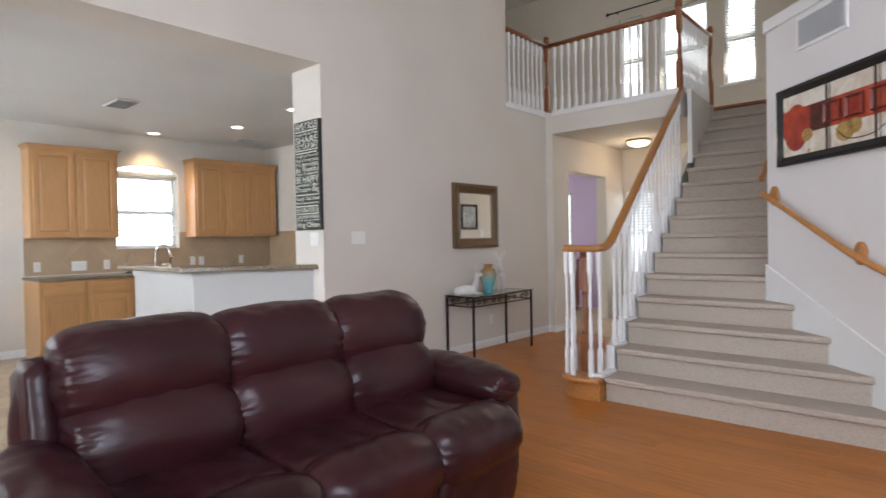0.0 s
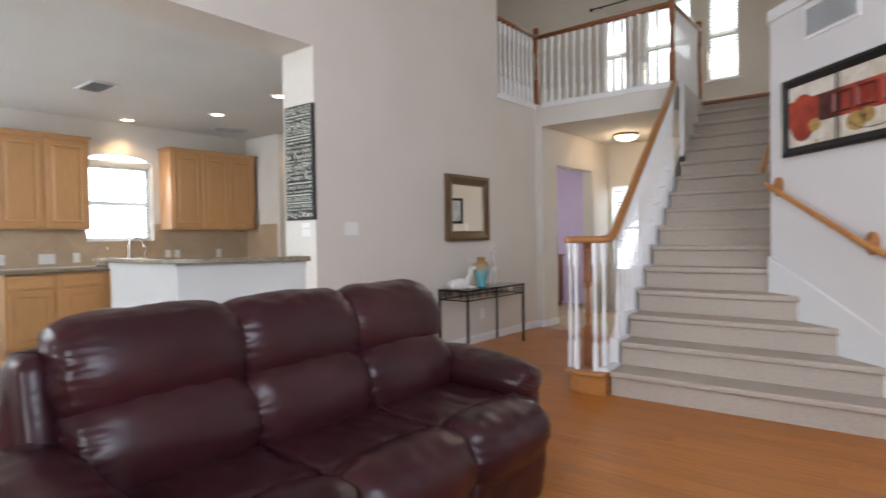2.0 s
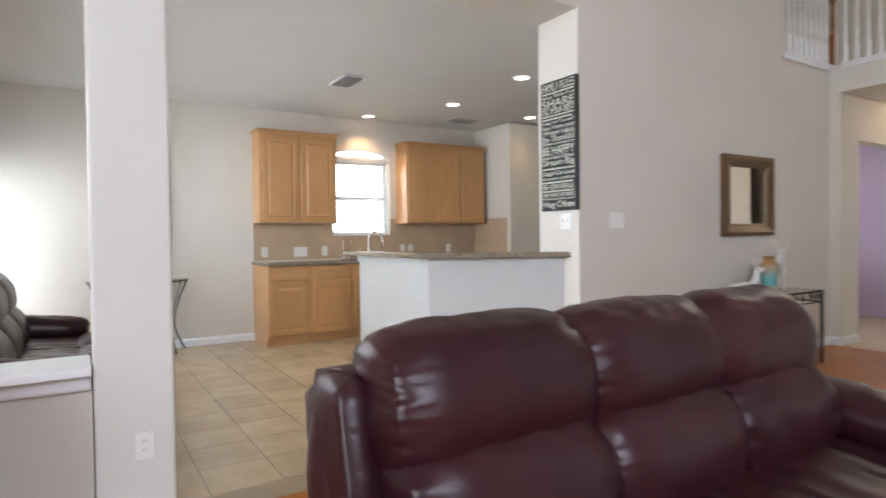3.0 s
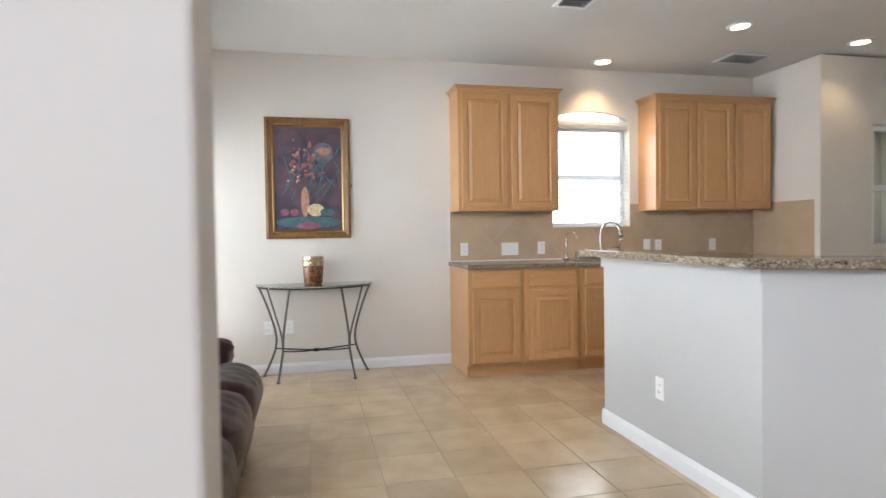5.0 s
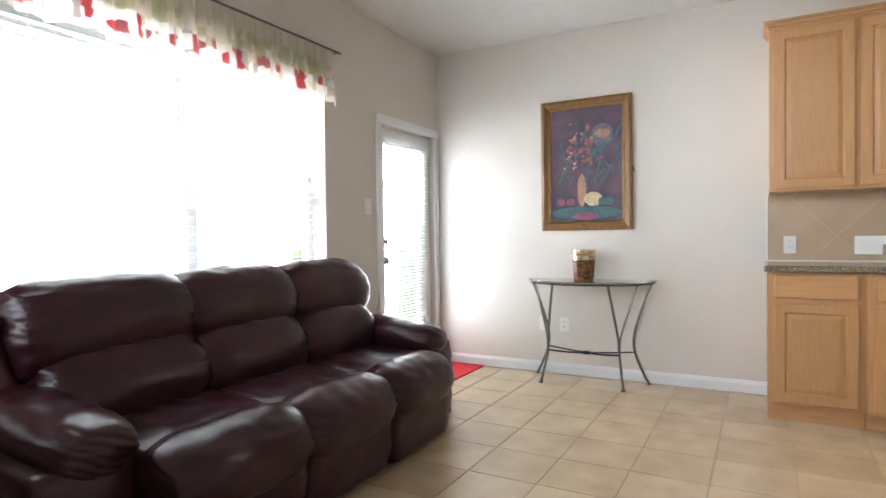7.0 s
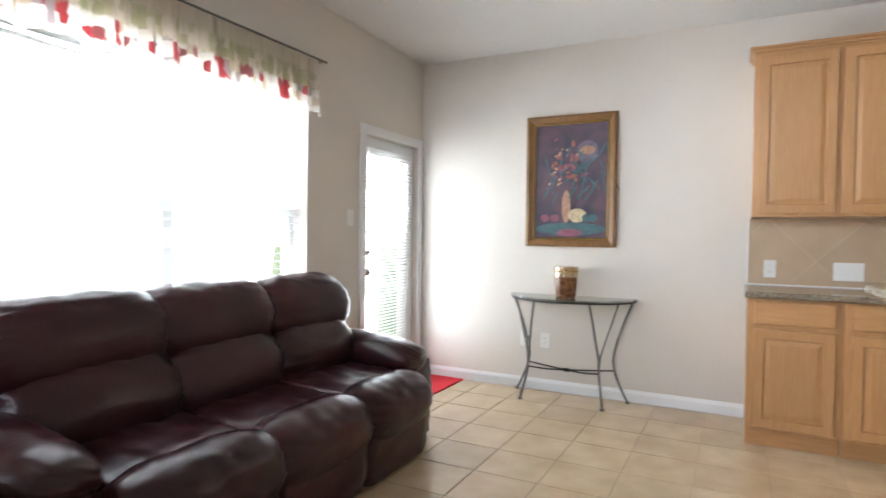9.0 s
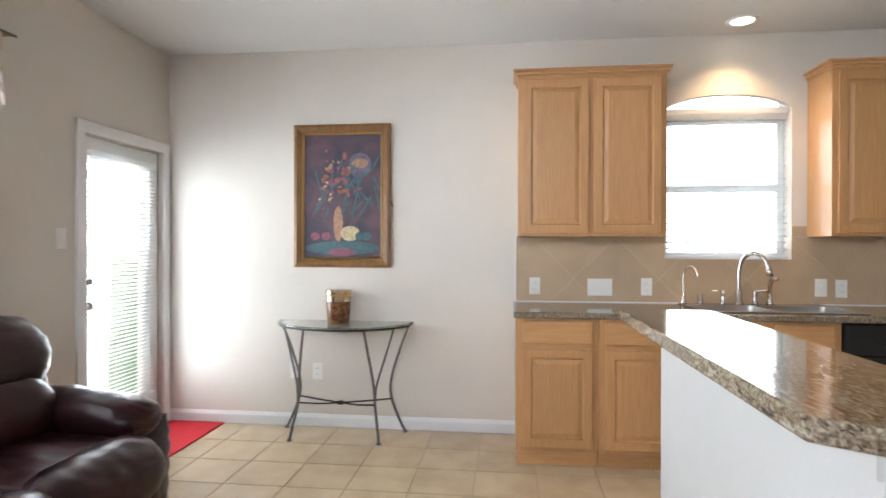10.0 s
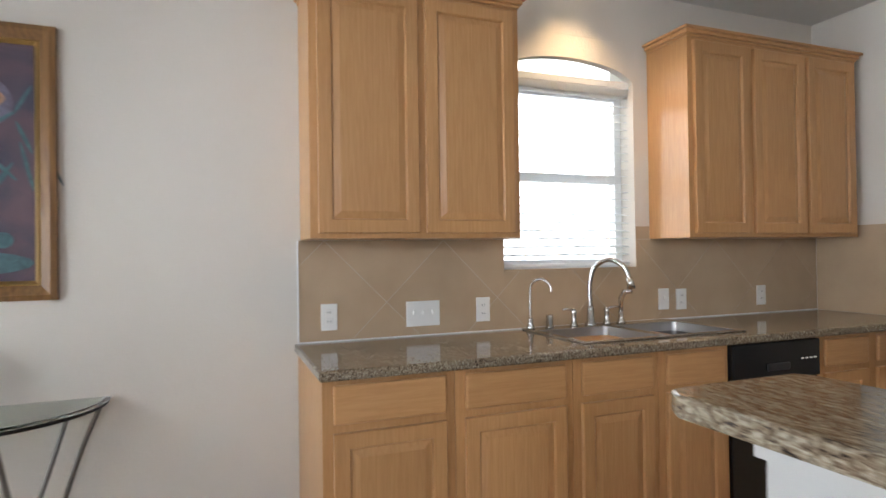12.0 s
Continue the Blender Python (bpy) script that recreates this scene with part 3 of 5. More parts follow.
# wall handrail with three rosettes on the diagonal wall
wall_rail = thing("wall_handrail", "round oak wall handrail on oval oak rosettes", "handrail")
n2 = Vector((-1, -1, 0)).normalized()
ends = [(-0.88, 5.36, 1.56), (-0.27, 4.755, 1.13), (0.03, 4.455, 0.965)]
dirn = (Vector(ends[2]) - Vector(ends[0])).normalized()
pts = [Vector(ends[0]) + n2 * 0.075 - dirn * 0.06, Vector(ends[0]) + n2 * 0.075, Vector(ends[1]) + n2 * 0.075, Vector(ends[2]) + n2 * 0.07, Vector(ends[2]) + n2 * 0.02]
part("bar", tube(bmesh.new(), pts, 0.021, 12), OAK, wall_rail, "", True)
for e in ends:
    bm = lathe(bmesh.new(), [(0.075, 0), (0.075, 0.012), (0.055, 0.02), (0.02, 0.024), (0.014, 0.06)], 20)
    bmesh.ops.scale(bm, vec=(0.72, 1, 1), verts=bm.verts)
    ob = part("rosette", bm, OAK, wall_rail, "oval oak rosette", True)
    ob.matrix_basis = look(e, Vector(e) - n2) @ pose(0, 0, 0, 0, 0, 0)
upper_rail = thing("stair_wall_rail", "flat oak handrail on the stair wall", "handrail")
part("bar", rail(bmesh.new(), [(-1.03, 5.6, 1.72), (-1.03, 7.9, 3.35)], 0.02, 0.03), OAK, upper_rail)
for y in (5.75, 7.6):
    part("bracket", boxed(-1.03, -0.951, y - 0.015, y + 0.015, 1.72 + (y - 5.6) * 0.709 - 0.05, 1.72 + (y - 5.6) * 0.709 - 0.02), OAK, upper_rail)


# ---- kitchen ----
def panel_door(y0, y1, z0, z1, x, t=0.019):
    """A raised-panel door facing +x, its back at x."""
    bm = bmesh.new()
    steps = [(0.0, 0.0), (0.0, t - 0.003), (0.003, t), (0.052, t), (0.056, t - 0.004), (0.058, 0.009), (0.062, 0.009), (0.088, t * 0.9)]
    rings = [[bm.verts.new((x + d, yy, zz)) for yy, zz in ((y0 + i, z0 + i), (y1 - i, z0 + i), (y1 - i, z1 - i), (y0 + i, z1 - i))] for i, d in steps]
    for a, b in zip(rings, rings[1:]):
        for j in range(4):
            bm.faces.new((a[j], a[(j + 1) % 4], b[(j + 1) % 4], b[j]))
    bm.faces.new(rings[-1])
    bm.faces.new(rings[0][::-1])
    return bm


def crown(y0, y1, x0, x1, z):
    """A cornice round the front and both ends of a wall cabinet."""
    bm = bmesh.new()
    for i, (o, h) in enumerate(((0.006, 0.014), (0.018, 0.02), (0.032, 0.014))):
        zz = z + (0, 0.014, 0.034)[i]
        box(bm, x0 + 0.002, x1 + o, y0 - o, y1 + o, zz, zz + h, bevel=0.003)
    return bm


def wall_cabinet(y0, y1, doors, label):
    c = thing("wall_cabinet", label, "cabinet", None, "maple kitchen cabinets")
    x0, x1, z0, z1 = KX + 0.002, KX + 0.30, 1.375, 2.40
    part("body", boxed(x0, x1, y0, y1, z0, z1, bevel=0.002), MAPLE, c)
    part("cornice", crown(y0, y1, x0, x1, z1), MAPLE_Y, c)
    w = (y1 - y0 - 0.03) / doors
    for i in range(doors):
        a = y0 + 0.015 + i * w
        part("door", panel_door(a + 0.016, a + w - 0.016, z0 + 0.02, z1 - 0.02, x1 + 0.001), MAPLE, c)
    return c


wall_cabinet(2.06, 2.985, 2, "light maple wall cabinet with two raised-panel doors")
wall_cabinet(3.955, 5.215, 3, "light maple wall cabinet with three raised-panel doors beside the window")


def base_cabinet(y0, y1, drawer=True):
    c = thing("base_cabinet", "light maple base cabinet with a drawer over a raised-panel door", "cabinet", None, "maple kitchen cabinets")
    x0, x1 = KX + 0.002, KX + 0.62
    part("body", boxed(x0, x1, y0, y1, 0.10, 0.887), MAPLE, c)
    part("plinth", boxed(x0, x1 - 0.06, y0 + 0.001, y1 - 0.001, 0, 0.10), MAPLE_Y, c)
    part("drawer_front", boxed(x1 + 0.001, x1 + 0.02, y0 + 0.036, y1 - 0.036, 0.735, 0.868, bevel=0.007), MAPLE_Y, c)
    part("door", panel_door(y0 + 0.036, y1 - 0.036, 0.125, 0.705, x1 + 0.001), MAPLE, c)
    return c


for a, b in ((2.045, 2.525), (2.527, 3.03), (3.032, 3.455), (3.457, 3.845), (4.42, 4.80), (4.802, 5.265)):
    base_cabinet(a, b)

dw = thing("dishwasher", "black dishwasher under the granite worktop", "dishwasher")
part("body", boxed(KX + 0.01, KX + 0.60, 3.85, 4.415, 0.1, 0.883), BLACK, dw)
part("door", boxed(KX + 0.602, KX + 0.632, 3.855, 4.41, 0.12, 0.70, bevel=0.005), BLACK, dw)
part("control_panel", boxed(KX + 0.602, KX + 0.642, 3.855, 4.41, 0.705, 0.880, bevel=0.006), BLACK, dw)
part("latch", boxed(KX + 0.640, KX + 0.652, 4.06, 4.2, 0.75, 0.785, bevel=0.006), base("dark_grey_plastic", (0.03, 0.03, 0.032), 0.4)[0], dw)
for i in range(4):
    part("button", boxed(KX + 0.641, KX + 0.645, 4.28 + i * 0.028, 4.297 + i * 0.028, 0.79, 0.797), PLASTIC, dw)
part("kick_plate", boxed(KX + 0.52, KX + 0.55, 3.86, 4.405, 0.0, 0.1), BLACK, dw)

# worktop with the sink cut out
SK = (3.16, 4.0, -7.80, -7.40)
top = bmesh.new()
fx = KX + 0.665
outer = [(KX + 0.002, 2.03), (fx, 2.03), (fx, 5.268), (KX + 0.002, 5.268)]
inner_hole = [(SK[2], SK[0] - 0.006), (SK[3], SK[0] - 0.006), (SK[3], SK[1] + 0.006), (SK[2], SK[1] + 0.006)]
rings = [[top.verts.new((x, y, z)) for x, y in ring] for ring, z in ((outer, 0.888), (outer, 0.925), (inner_hole, 0.925), (inner_hole, 0.888))]
for a, b in zip(rings, rings[1:] + rings[:1]):
    for i in range(4):
        top.faces.new((a[i], a[(i + 1) % 4], b[(i + 1) % 4], b[i]))
front_edges = [e for e in top.edges if all(v.co.x > fx - 0.001 for v in e.verts) or all(v.co.y < 2.031 for v in e.verts)]
bmesh.ops.bevel(top, geom=front_edges, offset=0.009, segments=3, affect="EDGES", profile=0.5)
tagged(new("worktop", finish("worktop", top, GRANITE)), "polished brown speckled granite worktop", "worktop", "", "")

# rougher copy of the sink steel, darkened to subdue reflections in the bowls
BOWL_STEEL = base("darkened_satin_steel", (0.34, 0.33, 0.32), 0.38, 1.0)[0]
sink = thing("sink", "double-bowl stainless steel drop-in sink", "sink")
bm = bmesh.new()
y0, y1, x0, x1 = SK[0] - 0.03, SK[1] + 0.03, SK[2] - 0.10, SK[3] + 0.03
mid = (SK[0] + SK[1]) / 2
for a in ((x0, SK[2], y0, y1), (SK[3], x1, y0, y1), (SK[2], SK[3], y0, SK[0]), (SK[2], SK[3], SK[1], y1), (SK[2], SK[3], mid - 0.018, mid + 0.018)):
    box(bm, *a, 0.9255, 0.933, bevel=0.002)
part("rim", bm, STEEL, sink)
for a, b in ((SK[0], mid - 0.018), (mid + 0.018, SK[1])):
    bm = bmesh.new()
    r = bmesh.ops.create_cube(bm, size=1)
    for v in r["verts"]:
        s = 0.93 if v.co.z < 0 else 1
        v.co = Vector(((SK[2] + SK[3]) / 2 + v.co.x * (SK[3] - SK[2]) * s, (a + b) / 2 + v.co.y * (b - a) * s, 0.84 + v.co.z * 0.18))
    bmesh.ops.delete(bm, geom=[f for f in bm.faces if f.normal.z > 0.9], context="FACES")
    bmesh.ops.bevel(bm, geom=[e for e in bm.edges if not e.is_boundary], offset=0.03, segments=4, affect="EDGES", profile=0.5)
    bowl = part("bowl", bm, BOWL_STEEL, sink, "", True)
    part("drain", lathe(bmesh.new(), [(0.04, 0), (0.04, 0.004), (0.028, 0.005), (0.026, 0.002)], 20, ((SK[2] + SK[3]) / 2, (a + b) / 2, 0.752)), STEEL, bowl)

FB = KX + 0.085
faucet = thing("faucet", "tall brushed steel gooseneck faucet behind the sink", "faucet", pose(FB, 3.50, 0.933))
part("base", lathe(bmesh.new(), [(0.03, 0), (0.03, 0.008), (0.02, 0.02), (0.018, 0.09), (0.014, 0.10)], 18), STEEL, faucet, "", True)
part("spout", tube(bmesh.new(), curve_pts([(0, 0, 0.09), (0, 0.0, 0.22), (0.02, 0.02, 0.30), (0.08, 0.06, 0.335), (0.14, 0.10, 0.30), (0.165, 0.115, 0.235)], 6), 0.0125, 12), STEEL, faucet, "", True)
part("nozzle", tube(bmesh.new(), [(0.163, 0.114, 0.245), (0.168, 0.117, 0.222), (0.172, 0.12, 0.19)], [0.015, 0.019, 0.021], 14), STEEL, faucet, "", True)
for y, s in ((-0.1, -1), (0.1, 1)):
    h = part("handle", lathe(bmesh.new(), [(0.021, 0), (0.021, 0.006), (0.013, 0.02), (0.012, 0.06), (0.016, 0.075), (0.009, 0.09)], 14, (0, y, 0)), STEEL, faucet, "", True)
    part("lever", tube(bmesh.new(), [(0, y, 0.082), (0.01, y + s * 0.04, 0.09), (0.015, y + s * 0.075, 0.088)], [0.007, 0.006, 0.005], 8), STEEL, h, "", True)
sprayer = thing("side_sprayer", "brushed steel side sprayer standing on the sink", "sprayer", pose(FB, 3.69, 0.933))
part("holder", lathe(bmesh.new(), [(0.024, 0), (0.022, 0.01), (0.013, 0.03), (0.014, 0.06)], 14), STEEL, sprayer, "", True)
part("wand", tube(bmesh.new(), [(0, 0, 0.06), (0, 0, 0.13), (0.02, 0.008, 0.165), (0.06, 0.02, 0.17)], [0.012, 0.014, 0.015, 0.011], 12), STEEL, sprayer, "", True)
filt = thing("filter_tap", "slim steel filtered-water tap with a hooked spout", "faucet", pose(FB, 3.15, 0.933))
part("base", lathe(bmesh.new(), [(0.022, 0), (0.02, 0.012), (0.012, 0.03), (0.013, 0.05), (0.007, 0.06)], 14), STEEL, filt, "", True)
part("spout", tube(bmesh.new(), curve_pts([(0, 0, 0.05), (0, 0, 0.19), (0.02, 0.012, 0.235), (0.06, 0.035, 0.245), (0.095, 0.055, 0.215), (0.1, 0.058, 0.185)], 6), 0.006, 8), STEEL, filt, "", True)
part("lever", tube(bmesh.new(), [(0.0, 0.0, 0.04), (0.035, -0.02, 0.045)], 0.005, 8), STEEL, filt, "", True)
soap = thing("soap_dispenser", "short steel soap dispenser cap on the sink", "soap dispenser", pose(FB + 0.005, 3.255, 0.933))
part("cap", lathe(bmesh.new(), [(0.021, 0), (0.021, 0.01), (0.018, 0.012), (0.018, 0.06), (0.014, 0.066)], 16), STEEL, soap, "", True)


# wall plates
def plate(name, label, m, w=0.072, h=0.117, kind="outlet"):
    """A wall plate in the local x-z plane, facing -y."""
    p = thing(name, label, "outlet" if kind == "outlet" else "switch", m)
    part("cover", boxed(-w / 2, w / 2, -0.006, 0, -h / 2, h / 2, bevel=0.002), PLASTIC, p)
    if kind == "outlet":
        for z in (-0.02, 0.02):
            s = part("socket", boxed(-0.016, 0.016, -0.009, -0.005, z - 0.014, z + 0.014, bevel=0.002), PLASTIC, p)
            for x in (-0.006, 0.006):
                part("slot", boxed(x - 0.0012, x + 0.0012, -0.0095, -0.0085, z - 0.003, z + 0.006), DARK_SLOT, s)
    elif kind == "switch":
        n = max(1, round(w / 0.06))
        for i in range(n):
            x = (i - (n - 1) / 2) * 0.046
            part("toggle", boxed(x - 0.005, x + 0.005, -0.016, -0.005, -0.004, 0.016, bevel=0.002), PLASTIC, p)
    return p


def facing_x(y, z, x=KX + 0.0066):
    return pose(x, y, z, 0, 0, 90)


for y in (2.18, 2.93, 4.165, 4.78):
    plate("outlet", "white duplex outlet on the tiled splashback", facing_x(y, 1.035))
plate("outlet", "white switch plate on the tiled splashback", facing_x(4.04, 1.04), kind="switch")
plate("switch_plate", "wide white plate with three toggle switches on the splashback", facing_x(2.62, 1.03), 0.165, 0.117, "switch")
plate("outlet", "white outlet low on the wall behind the half-round table", facing_x(0.62, 0.40, KX))
plate("cable_plate", "white cable plate low on the wall", facing_x(0.45, 0.40, KX))

# pony wall of the bar, with its granite top
BX0, BY, BCX = -6.13, 2.56, -4.76
bw = 0.12
k = bw * math.tan(radians(22.5))
BE = (-4.12, JAMB - 0.002)
WX = -6.04
wall_pts = [(WX, BY), (BCX, BY), BE, (BE[0] - 0.16, BE[1]), (BCX - k, BY + bw), (WX, BY + bw)]
setting("bar_wall", prism(bmesh.new(), wall_pts, 0, 1.03), BAR_DIMMED_WHITE, "white pony wall of the kitchen bar, its paint darkened against the strong light", "wall")
ov = 0.135
g = ov * math.tan(radians(22.5))
w2 = 0.30
q = w2 * math.tan(radians(22.5))
yj = JAMB - 0.002
tip = [(BX0 + 0.04, BY - ov - 0.005), (BX0 - 0.0, BY - ov + 0.02), (BX0 - 0.005, BY - ov + 0.05), (BX0 - 0.005, BY + 0.18), (BX0 + 0.02, BY + 0.205)]
front_c = (BCX + 0.05, BY - ov)
front_e = (-4.04, yj)
back_c = (BCX - q + 0.05, BY + 0.21)
back_e = (-4.37, yj)
bartop = tagged(new("bar_top", finish("bar_top", prism(bmesh.new(), [*tip[::-1], front_c, front_e, back_e, back_c], 1.031, 1.07, 0.006), GRANITE)), "polished speckled granite bar top with rounded corner", "bar top")
setting("bar_trim", prism(bmesh.new(), [(WX - 0.012, BY - 0.014), (BCX + 0.006, BY - 0.014), (BE[0] + 0.014, BE[1]), (BE[0] + 0.001, BE[1]), (BCX, BY - 0.001), (WX - 0.001, BY - 0.001), (WX - 0.001, BY + bw), (WX - 0.012, BY + bw)], 0.965, 1.03), BAR_DIMMED_WHITE, "white trim under the bar top in the same darkened paint", "trim")
board("baseboard_bar", BCX, BY, WX, BY)
board("baseboard_bar_end", WX, BY - 0.013, WX, BY + bw)
board("baseboard_bar_side", *BE, BCX, BY)
plate("outlet", "white outlet low on the bar wall", pose(-5.455, BY, 0.365))

# splashback of large tiles laid diagonally
splash = tagged(new("splashback", finish("splashback", slab("x", (KX + 0.001, KX + 0.004), 2.05, 5.268, 0.926, 1.374, [(3.05, 3.86, 1.217, 1.374)]), painted("splash_grout", (0.52, 0.44, 0.34), 0.9))), "tan ceramic splashback tiles laid diagonally", "splashback", "", "structure")
splash_n = tagged(new("splashback_end", finish("splashback_end", boxed(KX + 0.012, -7.18, 5.263, 5.268, 0.926, 1.445), SPLASH)), "tan splashback tiles on the end wall", "splashback", "", "structure")
extra = tagged(new("splashback_window", finish("splashback_window", boxed(KX + 0.001, KX + 0.004, 3.862, 3.954, 1.375, 1.445), SPLASH)), "tan splashback tiles beside the window", "splashback", "", "structure")


setting("caulk", box(boxed(KX + 0.0066, KX + 0.011, 2.05, 5.262, 0.9256, 0.931), KX + 0.002, KX + 0.011, 2.044, 2.0495, 0.9256, 1.374), TRIM, "pale caulk line round the splashback", "trim")


def clip(poly, a0, a1, b0, b1):
    for axis, lim, keep in ((0, a0, 1), (0, a1, -1), (1, b0, 1), (1, b1, -1)):
        out = []
        for p, q in zip(poly, poly[1:] + poly[:1]):
            dp, dq = (p[axis] - lim) * keep, (q[axis] - lim) * keep
            if dp >= 0:
                out.append(p)
            if dp * dq < 0:
                t = dp / (dp - dq)
                out.append((p[0] + (q[0] - p[0]) * t, p[1] + (q[1] - p[1]) * t))
        poly = out
        if len(poly) < 3:
            return []
    return poly


def splash_tiles():
    d = 0.40 * math.sqrt(0.5) - 0.0025
    cy, cz = 2.445, 1.09
    for i in range(-12, 18):
        for j in range(-6, 7):
            y, z = cy + (i + j) * 0.2828, cz + (i - j) * 0.2828 + 0.2828
            for lim in ((2.052, 3.05, 0.927, 1.373), (3.05, 3.86, 0.927, 1.215), (3.86, 5.266, 0.927, 1.373)):
                poly = clip([(y - d, z), (y, z - d), (y + d, z), (y, z + d)], *lim)
                if poly:
                    bm = bmesh.new()
                    lo = [bm.verts.new((KX + 0.004, a, b)) for a, b in poly]
                    hi = [bm.verts.new((KX + 0.0062, a, b)) for a, b in poly]
                    n = len(poly)
                    bm.faces.new(hi)
                    for t in range(n):
                        bm.faces.new((lo[t], lo[(t + 1) % n], hi[(t + 1) % n], hi[t]))
                    part("tile", bm, SPLASH, splash)


splash_tiles()


# recessed lights and ceiling vents
def ceil_z(x):
    """The kitchen ceiling's height, which rises gently away from the window wall."""
    return CEIL + 0.09 * (x - KX) / (MX - 0.421 - KX)


def downlight(x, y, energy):
    d = thing("recessed_light", "white recessed ceiling light, lit", "ceiling light", pose(x, y, ceil_z(x)), "kitchen downlights")
    ring = bmesh.new()
    lathe(ring, [(0.075, -0.001), (0.098, -0.001), (0.095, -0.008), (0.078, -0.006)], 28)
    part("trim_ring", ring, TRIM, d, "", True)
    part("lens", lathe(bmesh.new(), [(0.077, -0.003), (0.077, -0.005), (0.05, -0.008)], 24), glowing("lamp_glow", (1.0, 0.86, 0.66), 6), d)
    li = lamp("downlight", "SPOT", look((x, y, ceil_z(x) - 0.03), (x, y, 0)), energy, (1.0, 0.70, 0.40))
    li.data.spot_size, li.data.spot_blend, li.data.shadow_soft_size = radians(110), 0.7, 0.06
    return d


for x, y, e in ((-7.70, 3.46, 26), (-6.72, 4.1, 5), (-5.5, 4.13, 5), (-6.85, 5.4, 8)):
    downlight(x, y, e)


def vent(x0, x1, y0, y1, n=9):
    v = thing("ceiling_vent", "white slatted ceiling air vent", "vent", pose(0, 0, ceil_z((x0 + x1) / 2) - CEIL - 0.004))
    bm = bmesh.new()
    for a in ((x0, x1, y0, y0 + 0.025), (x0, x1, y1 - 0.025, y1), (x0, x0 + 0.025, y0 + 0.025, y1 - 0.025), (x1 - 0.025, x1, y0 + 0.025, y1 - 0.025)):
        box(bm, *a, CEIL - 0.012, CEIL - 0.001, bevel=0.002)
    part("frame", bm, TRIM, v)
    part("backing", boxed(x0 + 0.025, x1 - 0.025, y0 + 0.025, y1 - 0.025, CEIL - 0.003, CEIL - 0.001), DARK_SLOT, v)
    for i in range(n):
        x = x0 + 0.04 + (x1 - x0 - 0.08) * i / (n - 1)
        ob = part("slat", boxed(-0.012, 0.012, y0 + 0.026, y1 - 0.026, -0.0004, 0.0004), TRIM, v)
        ob.matrix_basis = pose(x, 0, CEIL - 0.01, 0, 40, 0)
    return v


vent(-6.62, -6.18, 2.49, 2.74, 13)
vent(-7.52, -7.24, 4.47, 4.88)


# ---- windows, blinds and doors ----
def blotchy(name, low, high, scale=8, rough=0.6):
    m, nt, b = base(name, high, rough)
    n = noise_node(nt, scale, 6)
    n.inputs["Distortion"].default_value = 1.0
    c = ramp(nt, n.outputs[0], [(0.35, low), (0.65, high)])
    nt.links.new(c.outputs[0], b.inputs["Base Color"])
    return m


def blind(parent, width, z0, z1, pitch, depth, tilt, name="slat"):
    """Horizontal slats across local x, hanging from z1 to z0 at local y = 0."""
    me = finish(name, boxed(-width / 2, width / 2, -depth / 2, depth / 2, -0.0012, 0.0012), BLIND)
    z = z1 - 0.05
    part("head_rail", boxed(-width / 2, width / 2, -depth / 2 - 0.004, depth / 2 + 0.004, z1 - 0.04, z1, bevel=0.003), BLIND, parent)
    while z > z0 + 0.02:
        share(name, me, parent, pose(0, 0, z, tilt, 0, 0))
        z -= pitch
    part("bottom_rail", boxed(-width / 2, width / 2, -depth / 2, depth / 2, z0, z0 + 0.016, bevel=0.003), BLIND, parent)
    for x in (-width * 0.36, width * 0.36):
        part("cord", tube(bmesh.new(), [(x, depth / 2 + 0.002, z0), (x, depth / 2 + 0.002, z1)], 0.0012, 5), BLIND, parent)


def sash_window(name, m, width, z0, z1, mullions=0, label="white double-hung window"):
    """A white framed window in local x-z, depth along y, with a meeting rail."""
    w = thing(name, label, "window", m, "", "structure")
    h = width / 2
    bm = bmesh.new()
    for a in ((-h, -h + 0.045, z0, z1), (h - 0.045, h, z0, z1), (-h + 0.045, h - 0.045, z0, z0 + 0.05), (-h + 0.045, h - 0.045, z1 - 0.05, z1), (-h + 0.045, h - 0.045, (z0 + z1) / 2 - 0.025, (z0 + z1) / 2 + 0.025)):
        box(bm, a[0], a[1], -0.03, 0.03, a[2], a[3], bevel=0.003)
    for i in range(mullions):
        x = -h + width * (i + 1) / (mullions + 1)
        box(bm, x - 0.035, x + 0.035, -0.032, 0.032, z0 + 0.05, z1 - 0.05, bevel=0.003)
    part("window_frame", bm, TRIM, w)
    n = mullions + 1
    for i in range(n):
        a, b = -h + width * i / n, -h + width * (i + 1) / n
        for c, d in ((z0 + 0.05, (z0 + z1) / 2 - 0.025), ((z0 + z1) / 2 + 0.025, z1 - 0.05)):
            p = part("pane", boxed(a + 0.04, b - 0.04, -0.003, 0.003, c, d), GLASS, w)
            p.visible_shadow = False
    return w


